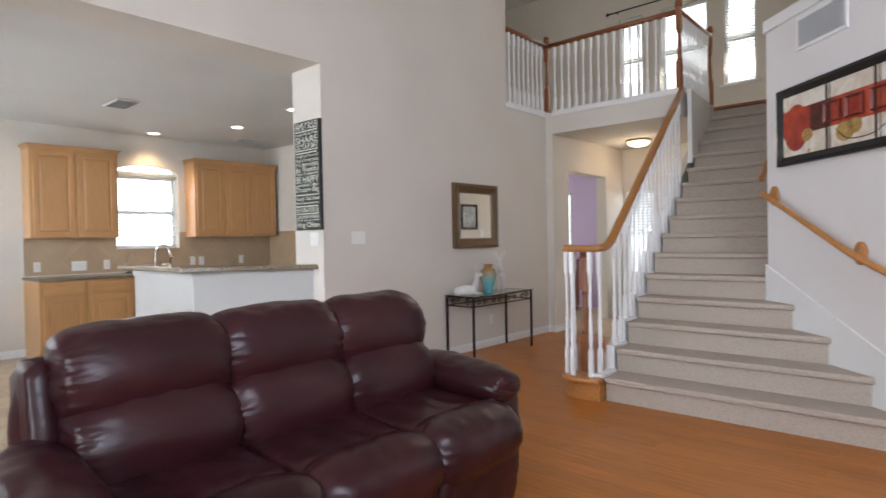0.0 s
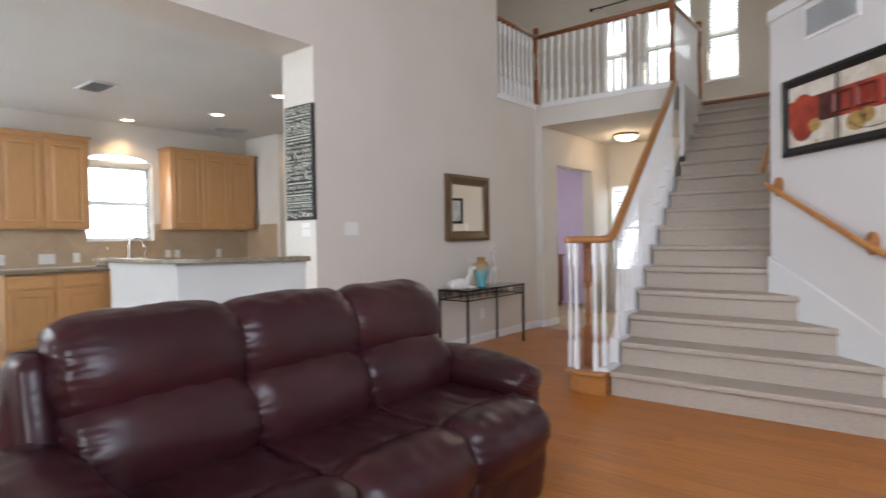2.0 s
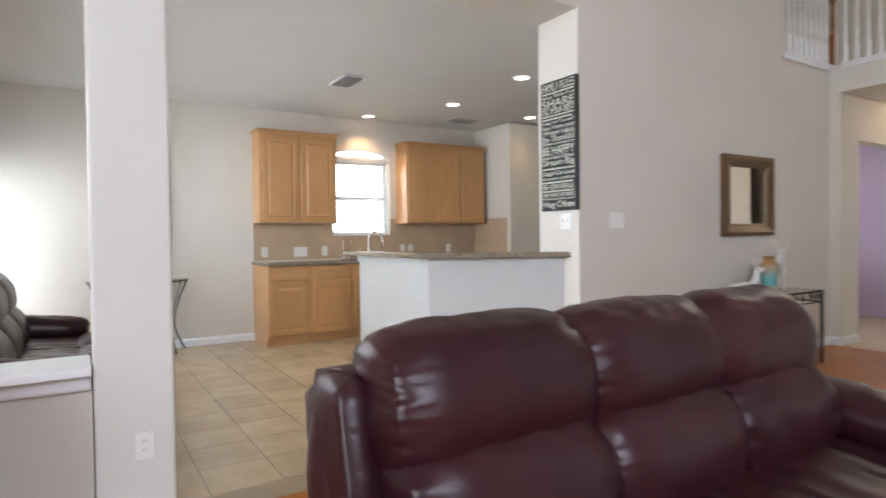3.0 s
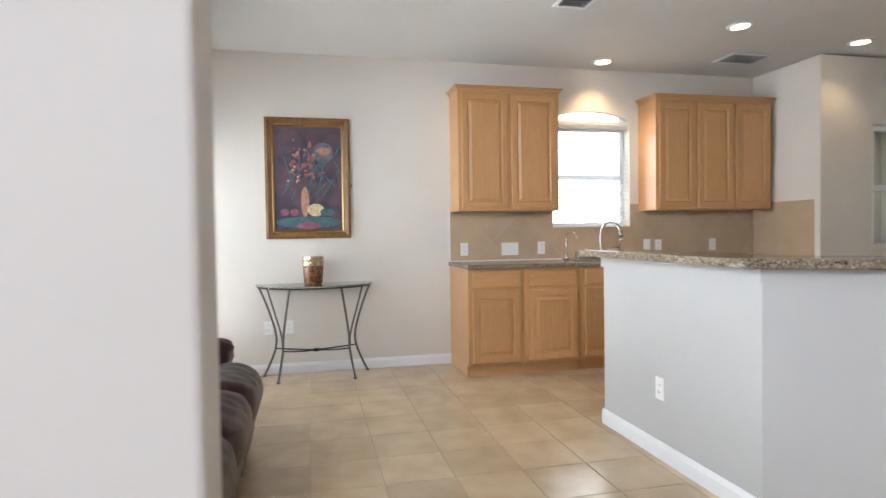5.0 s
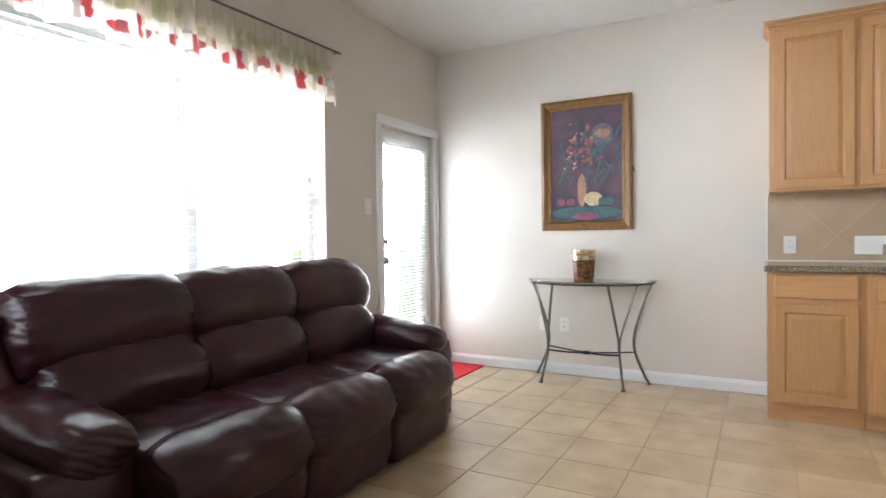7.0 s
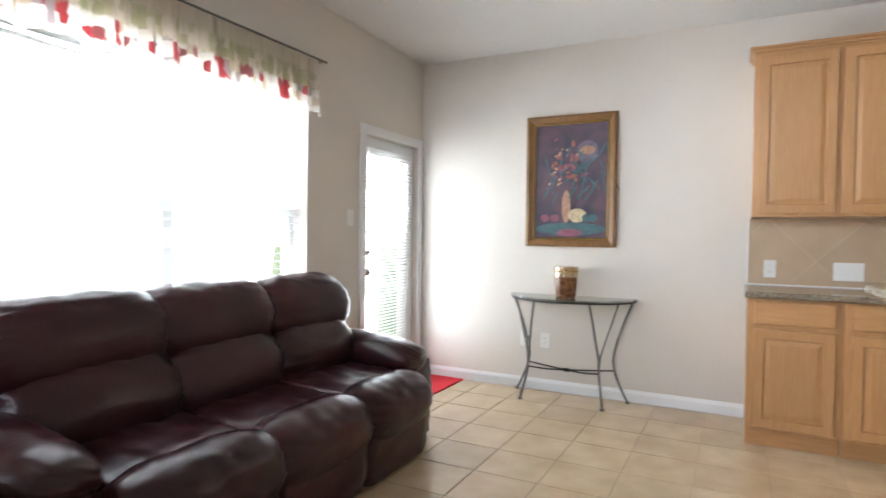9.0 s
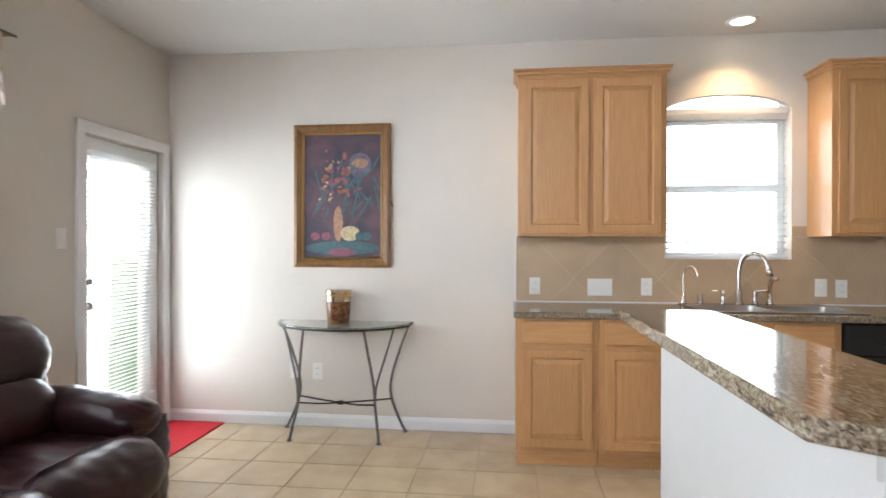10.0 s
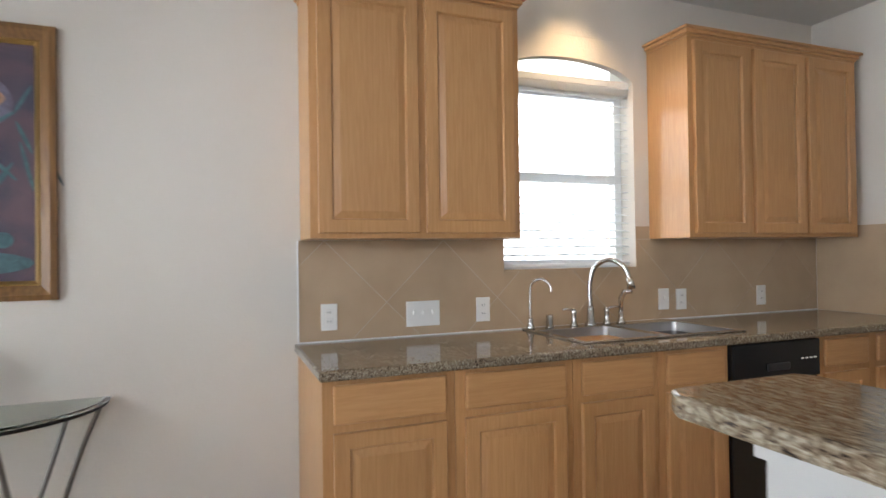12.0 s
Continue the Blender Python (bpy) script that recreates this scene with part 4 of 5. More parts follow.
sash_window("window_1", pose(-5.45, DY - 0.15, 0), 1.9, 0.62, 2.12, 1, "wide white twin window behind the sofa")
sash_window("window_2", pose(KX - 0.14, 3.455, 0, 0, 0, 90), 0.81, 1.22, 2.20, 0, "white window over the sink")
for i, (a, b, c, d) in enumerate(UPWIN):
    sash_window(f"window_{i + 3}", pose((a + b) / 2, FRONT + 0.1, 0), b - a, c, d, 0, "tall white upstairs window")
    u = thing("window_blind", "white horizontal blind half tilted in an upstairs window", "blind", pose((a + b) / 2, FRONT + 0.03, 0), "upstairs blinds")
    blind(u, b - a - 0.03, c + 0.01, d - 0.01, 0.045, 0.05, 42)
    setting("window_sill", boxed(a - 0.06, b + 0.06, FRONT - 0.05, FRONT + 0.06, c - 0.035, c - 0.002, bevel=0.005), TRIM, "white window sill", "trim")
sash_window("window_6", pose((HALLWIN[0] + HALLWIN[1]) / 2, 9.3, 0), HALLWIN[1] - HALLWIN[0], HALLWIN[2], HALLWIN[3], 0, "narrow white hall window")
hb = thing("window_blind", "white horizontal blind in the hall window", "blind", pose((HALLWIN[0] + HALLWIN[1]) / 2, 9.23, 0))
blind(hb, 0.41, HALLWIN[2] + 0.01, HALLWIN[3] - 0.01, 0.045, 0.05, 30)
sash_window("window_8", pose(-5.395, 9.80, 0), 0.61, 0.7, 2.1, 0, "white window of the side room")
rb = thing("window_blind", "white horizontal blind in the side room window", "blind", pose(-5.395, 9.74, 0))
blind(rb, 0.6, 0.71, 2.09, 0.045, 0.05, 30)
sash_window("window_7", pose(-7.18, 6.17, 0, 0, 0, 90), 0.66, 0.98, 2.12, 0, "white window in the passage wall")

for x in (-5.925, -4.975):
    wb = thing("window_blind", "white open horizontal blind in the wide window", "blind", pose(x, DY - 0.075, 0), "breakfast blinds")
    blind(wb, 0.92, 0.64, 2.11, 0.048, 0.05, 6)
sb = thing("window_blind", "white horizontal blind over the sink", "blind", pose(KX - 0.06, 3.455, 0, 0, 0, 90))
blind(sb, 0.79, 1.235, 2.205, 0.043, 0.05, 11)
setting("window_sill", boxed(KX - 0.1, KX + 0.012, 3.052, 3.858, 1.216, 1.224), SPLASH, "tiled sill of the sink window", "trim")
arch_bar = setting("arch_mullion", boxed(KX - 0.13, KX - 0.03, 3.05, 3.86, 2.205, 2.245, bevel=0.004), TRIM, "white bar under the arched light", "trim")

# glazed back door with its casing
setting("door_casing", box(box(boxed(-7.912, -7.845, DY - 0.001, DY + 0.018, 0, 1.99, bevel=0.004), -7.045, -6.978, DY - 0.001, DY + 0.018, 0, 1.99, bevel=0.004), -7.912, -6.978, DY - 0.001, DY + 0.02, 1.99, 2.06, bevel=0.004), TRIM, "white moulded casing of the back door", "trim")
bd = thing("door_1", "white glazed back door with a blind, closed", "door", pose(-7.445, DY - 0.06, 0), "", "structure")
bm = bmesh.new()
for a in ((-0.397, -0.31, 0.03, 1.98), (0.31, 0.397, 0.03, 1.98), (-0.31, 0.31, 0.03, 0.27), (-0.31, 0.31, 1.87, 1.98)):
    box(bm, a[0], a[1], -0.022, 0.022, a[2], a[3], bevel=0.003)
part("leaf", bm, TRIM, bd)
part("pane", boxed(-0.31, 0.31, -0.012, -0.006, 0.27, 1.87), GLASS, bd).visible_shadow = False
part("threshold", boxed(-0.397, 0.397, -0.05, 0.05, 0.0, 0.03, bevel=0.003), STEEL, bd)
for z, r in ((0.94, 0.027), (1.09, 0.02)):
    kn = bmesh.new()
    lathe(kn, [(0.032, 0), (0.03, 0.008), (0.012, 0.012), (0.011, 0.03), (r, 0.04), (r, 0.058), (r * 0.6, 0.066)], 18)
    o = part("knob" if z < 1 else "deadbolt", kn, STEEL, bd, "satin steel knob", True)
    o.matrix_basis = pose(0.36, 0.022, z, -90, 0, 0)
dbl = thing("door_blind", "white mini blind on the back door glass", "blind", pose(-7.445, DY - 0.022, 0))
blind(dbl, 0.645, 0.25, 1.90, 0.026, 0.030, 18)
plate("switch_plate", "white light switch beside the back door", pose(-6.87, DY, 1.35, 0, 0, 180), 0.072, 0.117, "switch")

# outside: glowing backdrop added for the overexposed distance, fence and the neighbour's brick wall
BACKDROP_GLOW = glowing("backdrop_glow", (0.93, 0.98, 1.0), 2.3)
tagged(new("backdrop", finish("backdrop", box(box(boxed(-70, 70, -60.2, -60, -1, 40), -70.2, -70, -60, 70, -1, 40), -70, 70, 69.8, 70, -1, 40), BACKDROP_GLOW)), "glowing white sheets standing in for the overexposed view beyond the garden", "backdrop", "", "structure")
fence = thing("garden_fence", "weathered grey board fence behind the garden", "fence")
fb = finish("board", boxed(-0.07, 0.07, -0.01, 0.01, 0, 1.75), wooden("grey_cedar", (0.45, 0.44, 0.42), (0.60, 0.59, 0.56), 0.8, "z"))
for i in range(90):
    share("board", fb, fence, pose(-13 + i * 0.15, -7.5, -0.3))
nb = thing("neighbour_house", "pale red brick neighbour house with a grey roof", "house")
part("wall", boxed(-14.4, -14.0, -2, 9, -0.3, 1.95), tiled("pale_brick", (0.5, 0.3, 0.25), (0.62, 0.42, 0.36), 0.8), nb)
part("roof", boxed(-15, -13.7, -2.3, 9.3, 1.95, 2.1), base("roof_grey", (0.5, 0.5, 0.5), 0.9)[0], nb)


# ---- valance ----
def valance_fabric():
    m, nt, b = base("printed_cotton", (0.7, 0.66, 0.55), 0.9, 0, 0.1)
    v = noise_node(nt, 27, 0, (1.15, 0.2, 0.7), "F1")
    v.inputs["Randomness"].default_value = 0.55
    sep = nt.nodes.new("ShaderNodeSeparateColor")
    nt.links.new(v.outputs["Color"], sep.inputs[0])
    low = ramp(nt, sep.outputs[0], [(0.0, (0.55, 0.17, 0.18)), (0.20, (0.76, 0.73, 0.69)), (0.5, (0.50, 0.44, 0.44)), (0.6, (0.80, 0.78, 0.75)), (0.82, (0.64, 0.56, 0.46)), (0.93, (0.46, 0.22, 0.22))])
    mid = ramp(nt, sep.outputs[1], [(0.0, (0.52, 0.51, 0.36)), (0.35, (0.70, 0.65, 0.57)), (0.75, (0.59, 0.55, 0.42))])
    low.color_ramp.interpolation = mid.color_ramp.interpolation = "CONSTANT"
    tc = nt.nodes.new("ShaderNodeTexCoord")
    s2 = nt.nodes.new("ShaderNodeSeparateXYZ")
    nt.links.new(tc.outputs["Object"], s2.inputs[0])
    fine = noise_node(nt, 60, 3)
    edge = nt.nodes.new("ShaderNodeMath")
    edge.operation = "MULTIPLY_ADD"
    edge.inputs[1].default_value = 0.05
    nt.links.new(fine.outputs[0], edge.inputs[0])
    nt.links.new(s2.outputs[2], edge.inputs[2])
    band = ramp(nt, edge.outputs[0], [(0.16, (0, 0, 0)), (0.18, (1, 1, 1))])
    top = ramp(nt, edge.outputs[0], [(0.26, (0, 0, 0)), (0.29, (1, 1, 1))])
    col = mix_by(nt, band.outputs[0], low.outputs[0], mid.outputs[0])
    col = mix_by(nt, top.outputs[0], col, (0.66, 0.61, 0.52))
    hem = ramp(nt, edge.outputs[0], [(0.055, (1, 1, 1)), (0.07, (0, 0, 0))])
    col = mix_by(nt, hem.outputs[0], col, (0.78, 0.76, 0.72))
    nt.links.new(col, b.inputs["Base Color"])
    back = nt.nodes.new("ShaderNodeBsdfTranslucent")
    nt.links.new(col, back.inputs[0])
    both2 = nt.nodes.new("ShaderNodeMixShader")
    both2.inputs[0].default_value = 0.5
    nt.links.new(b.outputs[0], both2.inputs[1])
    nt.links.new(back.outputs[0], both2.inputs[2])
    nt.links.new(both2.outputs[0], nt.nodes["Material Output"].inputs[0])
    return m


val = thing("valance", "gathered cotton valance printed with red and olive jars on a rod", "curtain", pose(-5.45, DY + 0.085, 2.0))
bm = bmesh.new()
nx, nz = 220, 10
for side in (0, 1):
    grid = []
    for i in range(nx + 1):
        x = -0.96 + 1.92 * i / nx
        col = []
        for j in range(nz + 1):
            t = j / nz
            z = 0.34 * t
            fold = 0.020 * (1 - 0.55 * t) * math.sin(x * 46 + 1.6 * math.sin(x * 7.3)) + 0.006 * math.sin(x * 131)
            drop = 0.012 * math.sin(x * 21) * (1 - t)
            col.append(bm.verts.new((x, 0.02 * (1 - t) + fold - 0.0015 * side, z + drop)))
        grid.append(col)
    for a, b in zip(grid, grid[1:]):
        for j in range(nz):
            f = (a[j], b[j], b[j + 1], a[j + 1])
            bm.faces.new(f if side == 0 else f[::-1])
part("fabric", bm, valance_fabric(), val, "", True)
part("rod", tube(bmesh.new(), [(-1.03, 0, 0.352), (1.03, 0, 0.352)], 0.007, 10), GREY_IRON, val)
for x in (-1.0, 1.0):
    part("bracket", boxed(x - 0.008, x + 0.008, -0.084, 0.0, 0.345, 0.36), BRASS, val)
setting("rug", boxed(-7.90, -7.13, DY + 0.03, -0.08, 0.0005, 0.012, bevel=0.003), painted("red_mat", (0.55, 0.012, 0.025), 0.9, 0.8, 250), "red door mat on the tiles", "mat")


# ---- sofas ----
def make_sofa(m, label, L, arm):
    """A three-seat leather recliner sofa: x along its length, y to its front."""
    s = thing("sofa", label, "sofa", m, "leather sofas")
    inner = L - 2 * arm
    w = inner / 3
    head = (L - 0.5) / 3
    part("base", boxed(-L / 2 + 0.06, L / 2 - 0.06, -0.40, 0.26, 0.03, 0.28, bevel=0.03), LEATHER, s)
    part("back_shell", pillow(bmesh.new(), (0, -0.37, 0.48), (L - 0.24, 0.20, 0.84), 0.18, 12, 0.006, radians(9)), LEATHER, s, "", True)
    for sx in (-1, 1):
        part("wing", pillow(bmesh.new(), (sx * (L / 2 - 0.195), -0.345, 0.585), (0.10, 0.27, 0.60), 0.45, 10, 0.006, radians(12)), LEATHER, s, "", True)

    def droop(q):
        if q.y > 0.18:
            k = q.y - 0.18
            q.z -= 1.6 * k * k
        return q

    for i in range(3):
        x = -inner / 2 + w * (i + 0.5)
        part("head_cushion", pillow(bmesh.new(), ((i - 1) * head, -0.285, 0.80), (head + 0.07, 0.35, 0.395), 0.5, 28, 0.007, radians(12), i * 3.1, None, 0.0038, True), LEATHER, s, "", True)
        part("back_cushion", pillow(bmesh.new(), ((i - 1) * (head + w) / 2, -0.205, 0.56), ((head + w) / 2 + 0.06, 0.34, 0.40), 0.5, 28, 0.009, radians(14), i * 5.7 + 1, None, 0.0038, True), LEATHER, s, "", True)
        part("seat_cushion", pillow(bmesh.new(), (x, 0.04, 0.375), (w + 0.03, 0.74, 0.22), 0.36, 26, 0.011, radians(-3), i * 2.3, droop, 0.003), LEATHER, s, "", True)
        part("leg_cushion", pillow(bmesh.new(), (x, 0.365, 0.345), (w + 0.05, 0.31, 0.30), 0.5, 28, 0.007, radians(-14), i * 4.1, None, 0.0038, True), LEATHER, s, "", True)
        part("footrest", pillow(bmesh.new(), (x, 0.405, 0.16), (w + 0.02, 0.13, 0.27), 0.3, 10, 0.010, radians(-8), i * 1.7), LEATHER, s, "", True)
    for sx in (-1, 1):
        x = sx * (inner / 2 + 0.125)
        a = part("arm", pillow(bmesh.new(), (sx * (L / 2 - arm / 2), -0.02, 0.255), (arm - 0.01, 0.70, 0.49), 0.22, 14, 0.012, 0, 9 + sx), LEATHER, s, "", True)
        roll = pillow(bmesh.new(), (0, 0, 0), (0.62, 0.28, 0.20), 0.5, 26, 0.008, 0, 20 + sx, None, 0.003, True)
        bmesh.ops.transform(roll, matrix=pose(x, 0.03, 0.525, -6, 0, 0) @ pose(0, 0, 0, 0, 0, 90), verts=roll.verts)
        part("arm_pad", roll, LEATHER, a, "", True)
    for x in (-L / 2 + 0.12, L / 2 - 0.12):
        for y in (-0.34, 0.3):
            part("foot", lathe(bmesh.new(), [(0.025, 0), (0.03, 0.035)], 10, (x, y, 0)), BLACK, s)
    return s


make_sofa(pose(-1.85, 1.695, 0, 0, 0, -90), "burgundy brown leather three-seat reclining sofa on the wood floor", 2.19, 0.25)
make_sofa(pose(-5.365, 0.02, 0), "burgundy brown leather three-seat reclining sofa under the wide window", 2.40, 0.33)

# ---- half-round glass table with jar ----
ht = thing("half_round_table", "half-round glass console table on curved pewter iron legs", "table", pose(KX + 0.03, 0.845, 0))
semi = [(0.0 + 0.40 * math.sin(math.pi * i / 24), -0.49 * math.cos(math.pi * i / 24)) for i in range(25)]
part("glass_top", prism(bmesh.new(), semi, 0.765, 0.777, 0.003), GREEN_GLASS, ht)
part("rim", tube(bmesh.new(), [(x * 0.97, y * 0.97, 0.758) for x, y in semi], 0.008, 8), IRON, ht)
legs = []
for sy in (-1, 1):
    rear = curve_pts([(0.055, sy * 0.462, 0.755), (0.05, sy * 0.40, 0.60), (0.045, sy * 0.335, 0.38), (0.04, sy * 0.335, 0.24), (0.032, sy * 0.40, 0.07), (0.03, sy * 0.432, 0.012)], 6)
    fore = curve_pts([(0.325, sy * 0.205, 0.755), (0.30, sy * 0.232, 0.58), (0.262, sy * 0.262, 0.36), (0.255, sy * 0.268, 0.24), (0.292, sy * 0.295, 0.07), (0.31, sy * 0.305, 0.012)], 6)
    for pts in (rear, fore):
        leg = part("leg", tube(bmesh.new(), pts, 0.0095, 8), GREY_IRON, ht, "", True)
        part("foot", lathe(bmesh.new(), [(0.016, 0), (0.018, 0.006), (0.012, 0.016)], 12, (pts[-1][0], pts[-1][1], 0)), GREY_IRON, leg)
    part("brace", tube(bmesh.new(), curve_pts([(0.20, sy * 0.385, 0.755), (0.222, sy * 0.335, 0.58), (0.25, sy * 0.278, 0.38), (0.256, sy * 0.268, 0.27)], 6), 0.008, 8), GREY_IRON, ht, "", True)
    legs += [Vector((0.04, sy * 0.335, 0.235)), Vector((0.255, sy * 0.268, 0.245))]
c = Vector((0.15, 0, 0.225))
for p in legs:
    part("stretcher", tube(bmesh.new(), curve_pts([(max(p.x, 0.012), p.y, p.z), ((p.x + c.x) / 2, p.y * 0.5, 0.228), tuple(c)], 6), 0.006, 8), IRON, ht, "", True)
part("knot", pillow(bmesh.new(), c, (0.03, 0.06, 0.03), 0.8, 4), IRON, ht, "", True)

jar = thing("candle_jar", "gold mercury-glass candle jar on the half-round table", "jar", pose(-7.75, 0.83, 0.778))
part("glass_jar", lathe(bmesh.new(), [(0.066, 0), (0.075, 0.008), (0.082, 0.10), (0.085, 0.17), (0.085, 0.18)], 28), blotchy("brown_potpourri", (0.05, 0.018, 0.01), (0.30, 0.13, 0.06), 40, 0.15), jar, "", True)
part("gold_rim", lathe(bmesh.new(), [(0.0845, 0.15), (0.0875, 0.155), (0.088, 0.185), (0.09, 0.215), (0.09, 0.228), (0.082, 0.23)], 28), base("mercury_gold", (0.62, 0.50, 0.34), 0.2, 0.9)[0], jar)
part("band", lathe(bmesh.new(), [(0.088, 0.188), (0.0915, 0.192), (0.0915, 0.198), (0.088, 0.202)], 28), BRASS, jar, "", True)


# ---- pictures ----
def frame_bars(bm, w, h, f, depth):
    """A mitred picture frame round w x h in the x-z plane, facing -y, with a sloped face."""
    o = [(-w / 2, -h / 2), (w / 2, -h / 2), (w / 2, h / 2), (-w / 2, h / 2)]
    i = [(-w / 2 + f, -h / 2 + f), (w / 2 - f, -h / 2 + f), (w / 2 - f, h / 2 - f), (-w / 2 + f, h / 2 - f)]
    k = [(-w / 2 + f * 0.35, -h / 2 + f * 0.35), (w / 2 - f * 0.35, -h / 2 + f * 0.35), (w / 2 - f * 0.35, h / 2 - f * 0.35), (-w / 2 + f * 0.35, h / 2 - f * 0.35)]
    rings = [[bm.verts.new((x, y, z)) for x, z in r] for r, y in ((o, 0), (o, -depth * 0.8), (k, -depth), (i, -depth * 0.45), (i, 0))]
    for a, b in zip(rings, rings[1:]):
        for j in range(4):
            bm.faces.new((a[j], a[(j + 1) % 4], b[(j + 1) % 4], b[j]))
    return bm


def disc(bm, x, z, rx, rz, y, turn=0.0, n=18):
    vs = []
    for i in range(n):
        a = 2 * math.pi * i / n
        u, v = rx * math.cos(a), rz * math.sin(a)
        vs.append(bm.verts.new((x + u * math.cos(turn) - v * math.sin(turn), y, z + u * math.sin(turn) + v * math.cos(turn))))
    bm.faces.new(vs)
    return bm


flowers = thing("flower_painting", "dark still-life painting of a flower bouquet in a gilt wooden frame", "painting", pose(KX, 0.805, 1.67, 0, 0, 90))
GILT = wooden("gilt_wood", (0.12, 0.055, 0.02), (0.28, 0.145, 0.05), 0.35, "z", 2)
part("frame", frame_bars(bmesh.new(), 0.71, 1.03, 0.06, 0.035), GILT, flowers)
part("inner_frame", frame_bars(bmesh.new(), 0.60, 0.92, 0.018, 0.022), BRASS, flowers, "gold inner frame")
part("canvas", boxed(-0.285, 0.285, -0.008, -0.001, -0.445, 0.445), blotchy("canvas_dark", (0.035, 0.03, 0.055), (0.11, 0.06, 0.075), 5), flowers)
PR = random.Random(11)
shades = {"coral": (0.36, 0.12, 0.08), "peach": (0.45, 0.25, 0.16), "teal": (0.06, 0.14, 0.16), "cream": (0.62, 0.50, 0.30), "rose": (0.28, 0.09, 0.13), "dusk": (0.16, 0.14, 0.20)}
paints = {k2: blotchy("paint_" + k2, tuple(v * 0.6 for v in c2), c2, 30) for k2, c2 in shades.items()}


def stroke(kind, x, z, rx, rz, layer, turn=0.0):
    part("brushwork", disc(bmesh.new(), x, z, rx, rz, -0.0085 - 0.0004 * layer, turn), paints[kind], flowers)


stroke("dusk", 0.13, 0.22, 0.085, 0.09, 1)
stroke("peach", 0.13, 0.235, 0.06, 0.035, 2)
for i in range(34):
    stroke("teal", PR.gauss(0, 0.10), PR.gauss(0.02, 0.12), 0.007, PR.uniform(0.05, 0.12), 3, PR.uniform(-1, 1))
for i in range(42):
    stroke(PR.choice(["coral", "coral", "peach", "rose", "rose"]), PR.gauss(-0.02, 0.075), PR.gauss(0.10, 0.09), PR.uniform(0.010, 0.028), PR.uniform(0.006, 0.016), 4 + i * 0.1, PR.uniform(0, 3))
for i in range(14):
    stroke("cream" if i % 3 == 0 else "dusk", PR.gauss(-0.13, 0.03), PR.gauss(0.0, 0.06), 0.008, 0.010, 9, PR.uniform(0, 3))
stroke("peach", -0.03, -0.20, 0.035, 0.13, 9)
stroke("teal", 0.0, -0.375, 0.28, 0.05, 9.5)
stroke("cream", 0.06, -0.27, 0.07, 0.055, 10)
stroke("rose", 0.0, -0.405, 0.10, 0.03, 11)
for x in (-0.2, -0.12, 0.13, 0.18):
    stroke("rose" if x < 0.1 else "teal", x, -0.29, 0.035, 0.03, 12)

abstract = thing("abstract_painting", "long red and cream abstract painting in a black frame", "painting", look((-0.40, 4.885, 2.055), (-0.40 + 1, 4.885 + 1, 2.055)) @ pose(0, 0, 0, -90, 0, 0))
DG = Vector((-0.40, 4.888, 2.055))
abstract.matrix_world = Matrix.Translation(DG) @ pose(0, 0, 0, 0, 0, -45)
part("frame", frame_bars(bmesh.new(), 1.21, 0.57, 0.065, 0.045), BLACK, abstract, "black frame")
part("canvas", boxed(-0.54, 0.54, -0.018, -0.001, -0.22, 0.22), blotchy("canvas_cream", (0.60, 0.53, 0.43), (0.78, 0.75, 0.69), 9), abstract)
RED = blotchy("paint_red", (0.22, 0.02, 0.012), (0.48, 0.07, 0.03), 5)
part("band", boxed(-0.54, 0.54, -0.0195, -0.0185, -0.075, 0.115), RED, abstract)
part("disc", disc(bmesh.new(), -0.40, -0.02, 0.138, 0.17, -0.0205), RED, abstract)
part("dark_patch", boxed(-0.25, -0.05, -0.0212, -0.0204, -0.075, 0.11), blotchy("paint_maroon", (0.03, 0.008, 0.006), (0.12, 0.02, 0.015), 9), abstract)
for x, z, r in ((-0.28, -0.09, 0.045), (0.08, -0.13, 0.065), (0.16, -0.11, 0.05), (-0.26, -0.205, 0.014)):
    part("ochre_spot", disc(bmesh.new(), x, z, r * 1.3, r, -0.0215), blotchy("paint_ochre", (0.30, 0.17, 0.04), (0.55, 0.38, 0.14), 25), abstract)
DKL = base("paint_umber", (0.05, 0.03, 0.02), 0.6)[0]
for x, wd in ((-0.085, 0.022), (-0.055, 0.008), (0.33, 0.020), (0.365, 0.007)):
    part("line", boxed(x - wd / 2, x + wd / 2, -0.0225, -0.0216, -0.22, 0.22), DKL, abstract)
part("arc", tube(bmesh.new(), curve_pts([(0.0, -0.0215, -0.10), (0.1, -0.0215, -0.18), (0.3, -0.0215, -0.185), (0.46, -0.0215, -0.11), (0.53, -0.0215, -0.02)], 6), 0.003, 6), DKL, abstract)
for x in (-0.03, 0.165, 0.375):
    part("raised_square", frame_bars(bmesh.new(), 0.15, 0.14, 0.016, 0.022), base("paint_brick", (0.16, 0.022, 0.014), 0.4)[0], abstract).location = (x, -0.0185, 0.02)

ANTIQUE = wooden("antique_bronze", (0.06, 0.034, 0.016), (0.17, 0.10, 0.045), 0.3, "z", 2)
mir = thing("wall_mirror", "rectangular wall mirror in a deep antique bronze frame", "mirror", pose(MX, 5.47, 1.53, 0, 0, 90))
part("frame", frame_bars(bmesh.new(), 0.79, 0.72, 0.095, 0.06), ANTIQUE, mir)
part("inner_frame", frame_bars(bmesh.new(), 0.61, 0.54, 0.02, 0.035), ANTIQUE, mir)
part("glass", boxed(-0.29, 0.29, -0.02, -0.002, -0.255, 0.255), MIRROR, mir, "mirror glass")

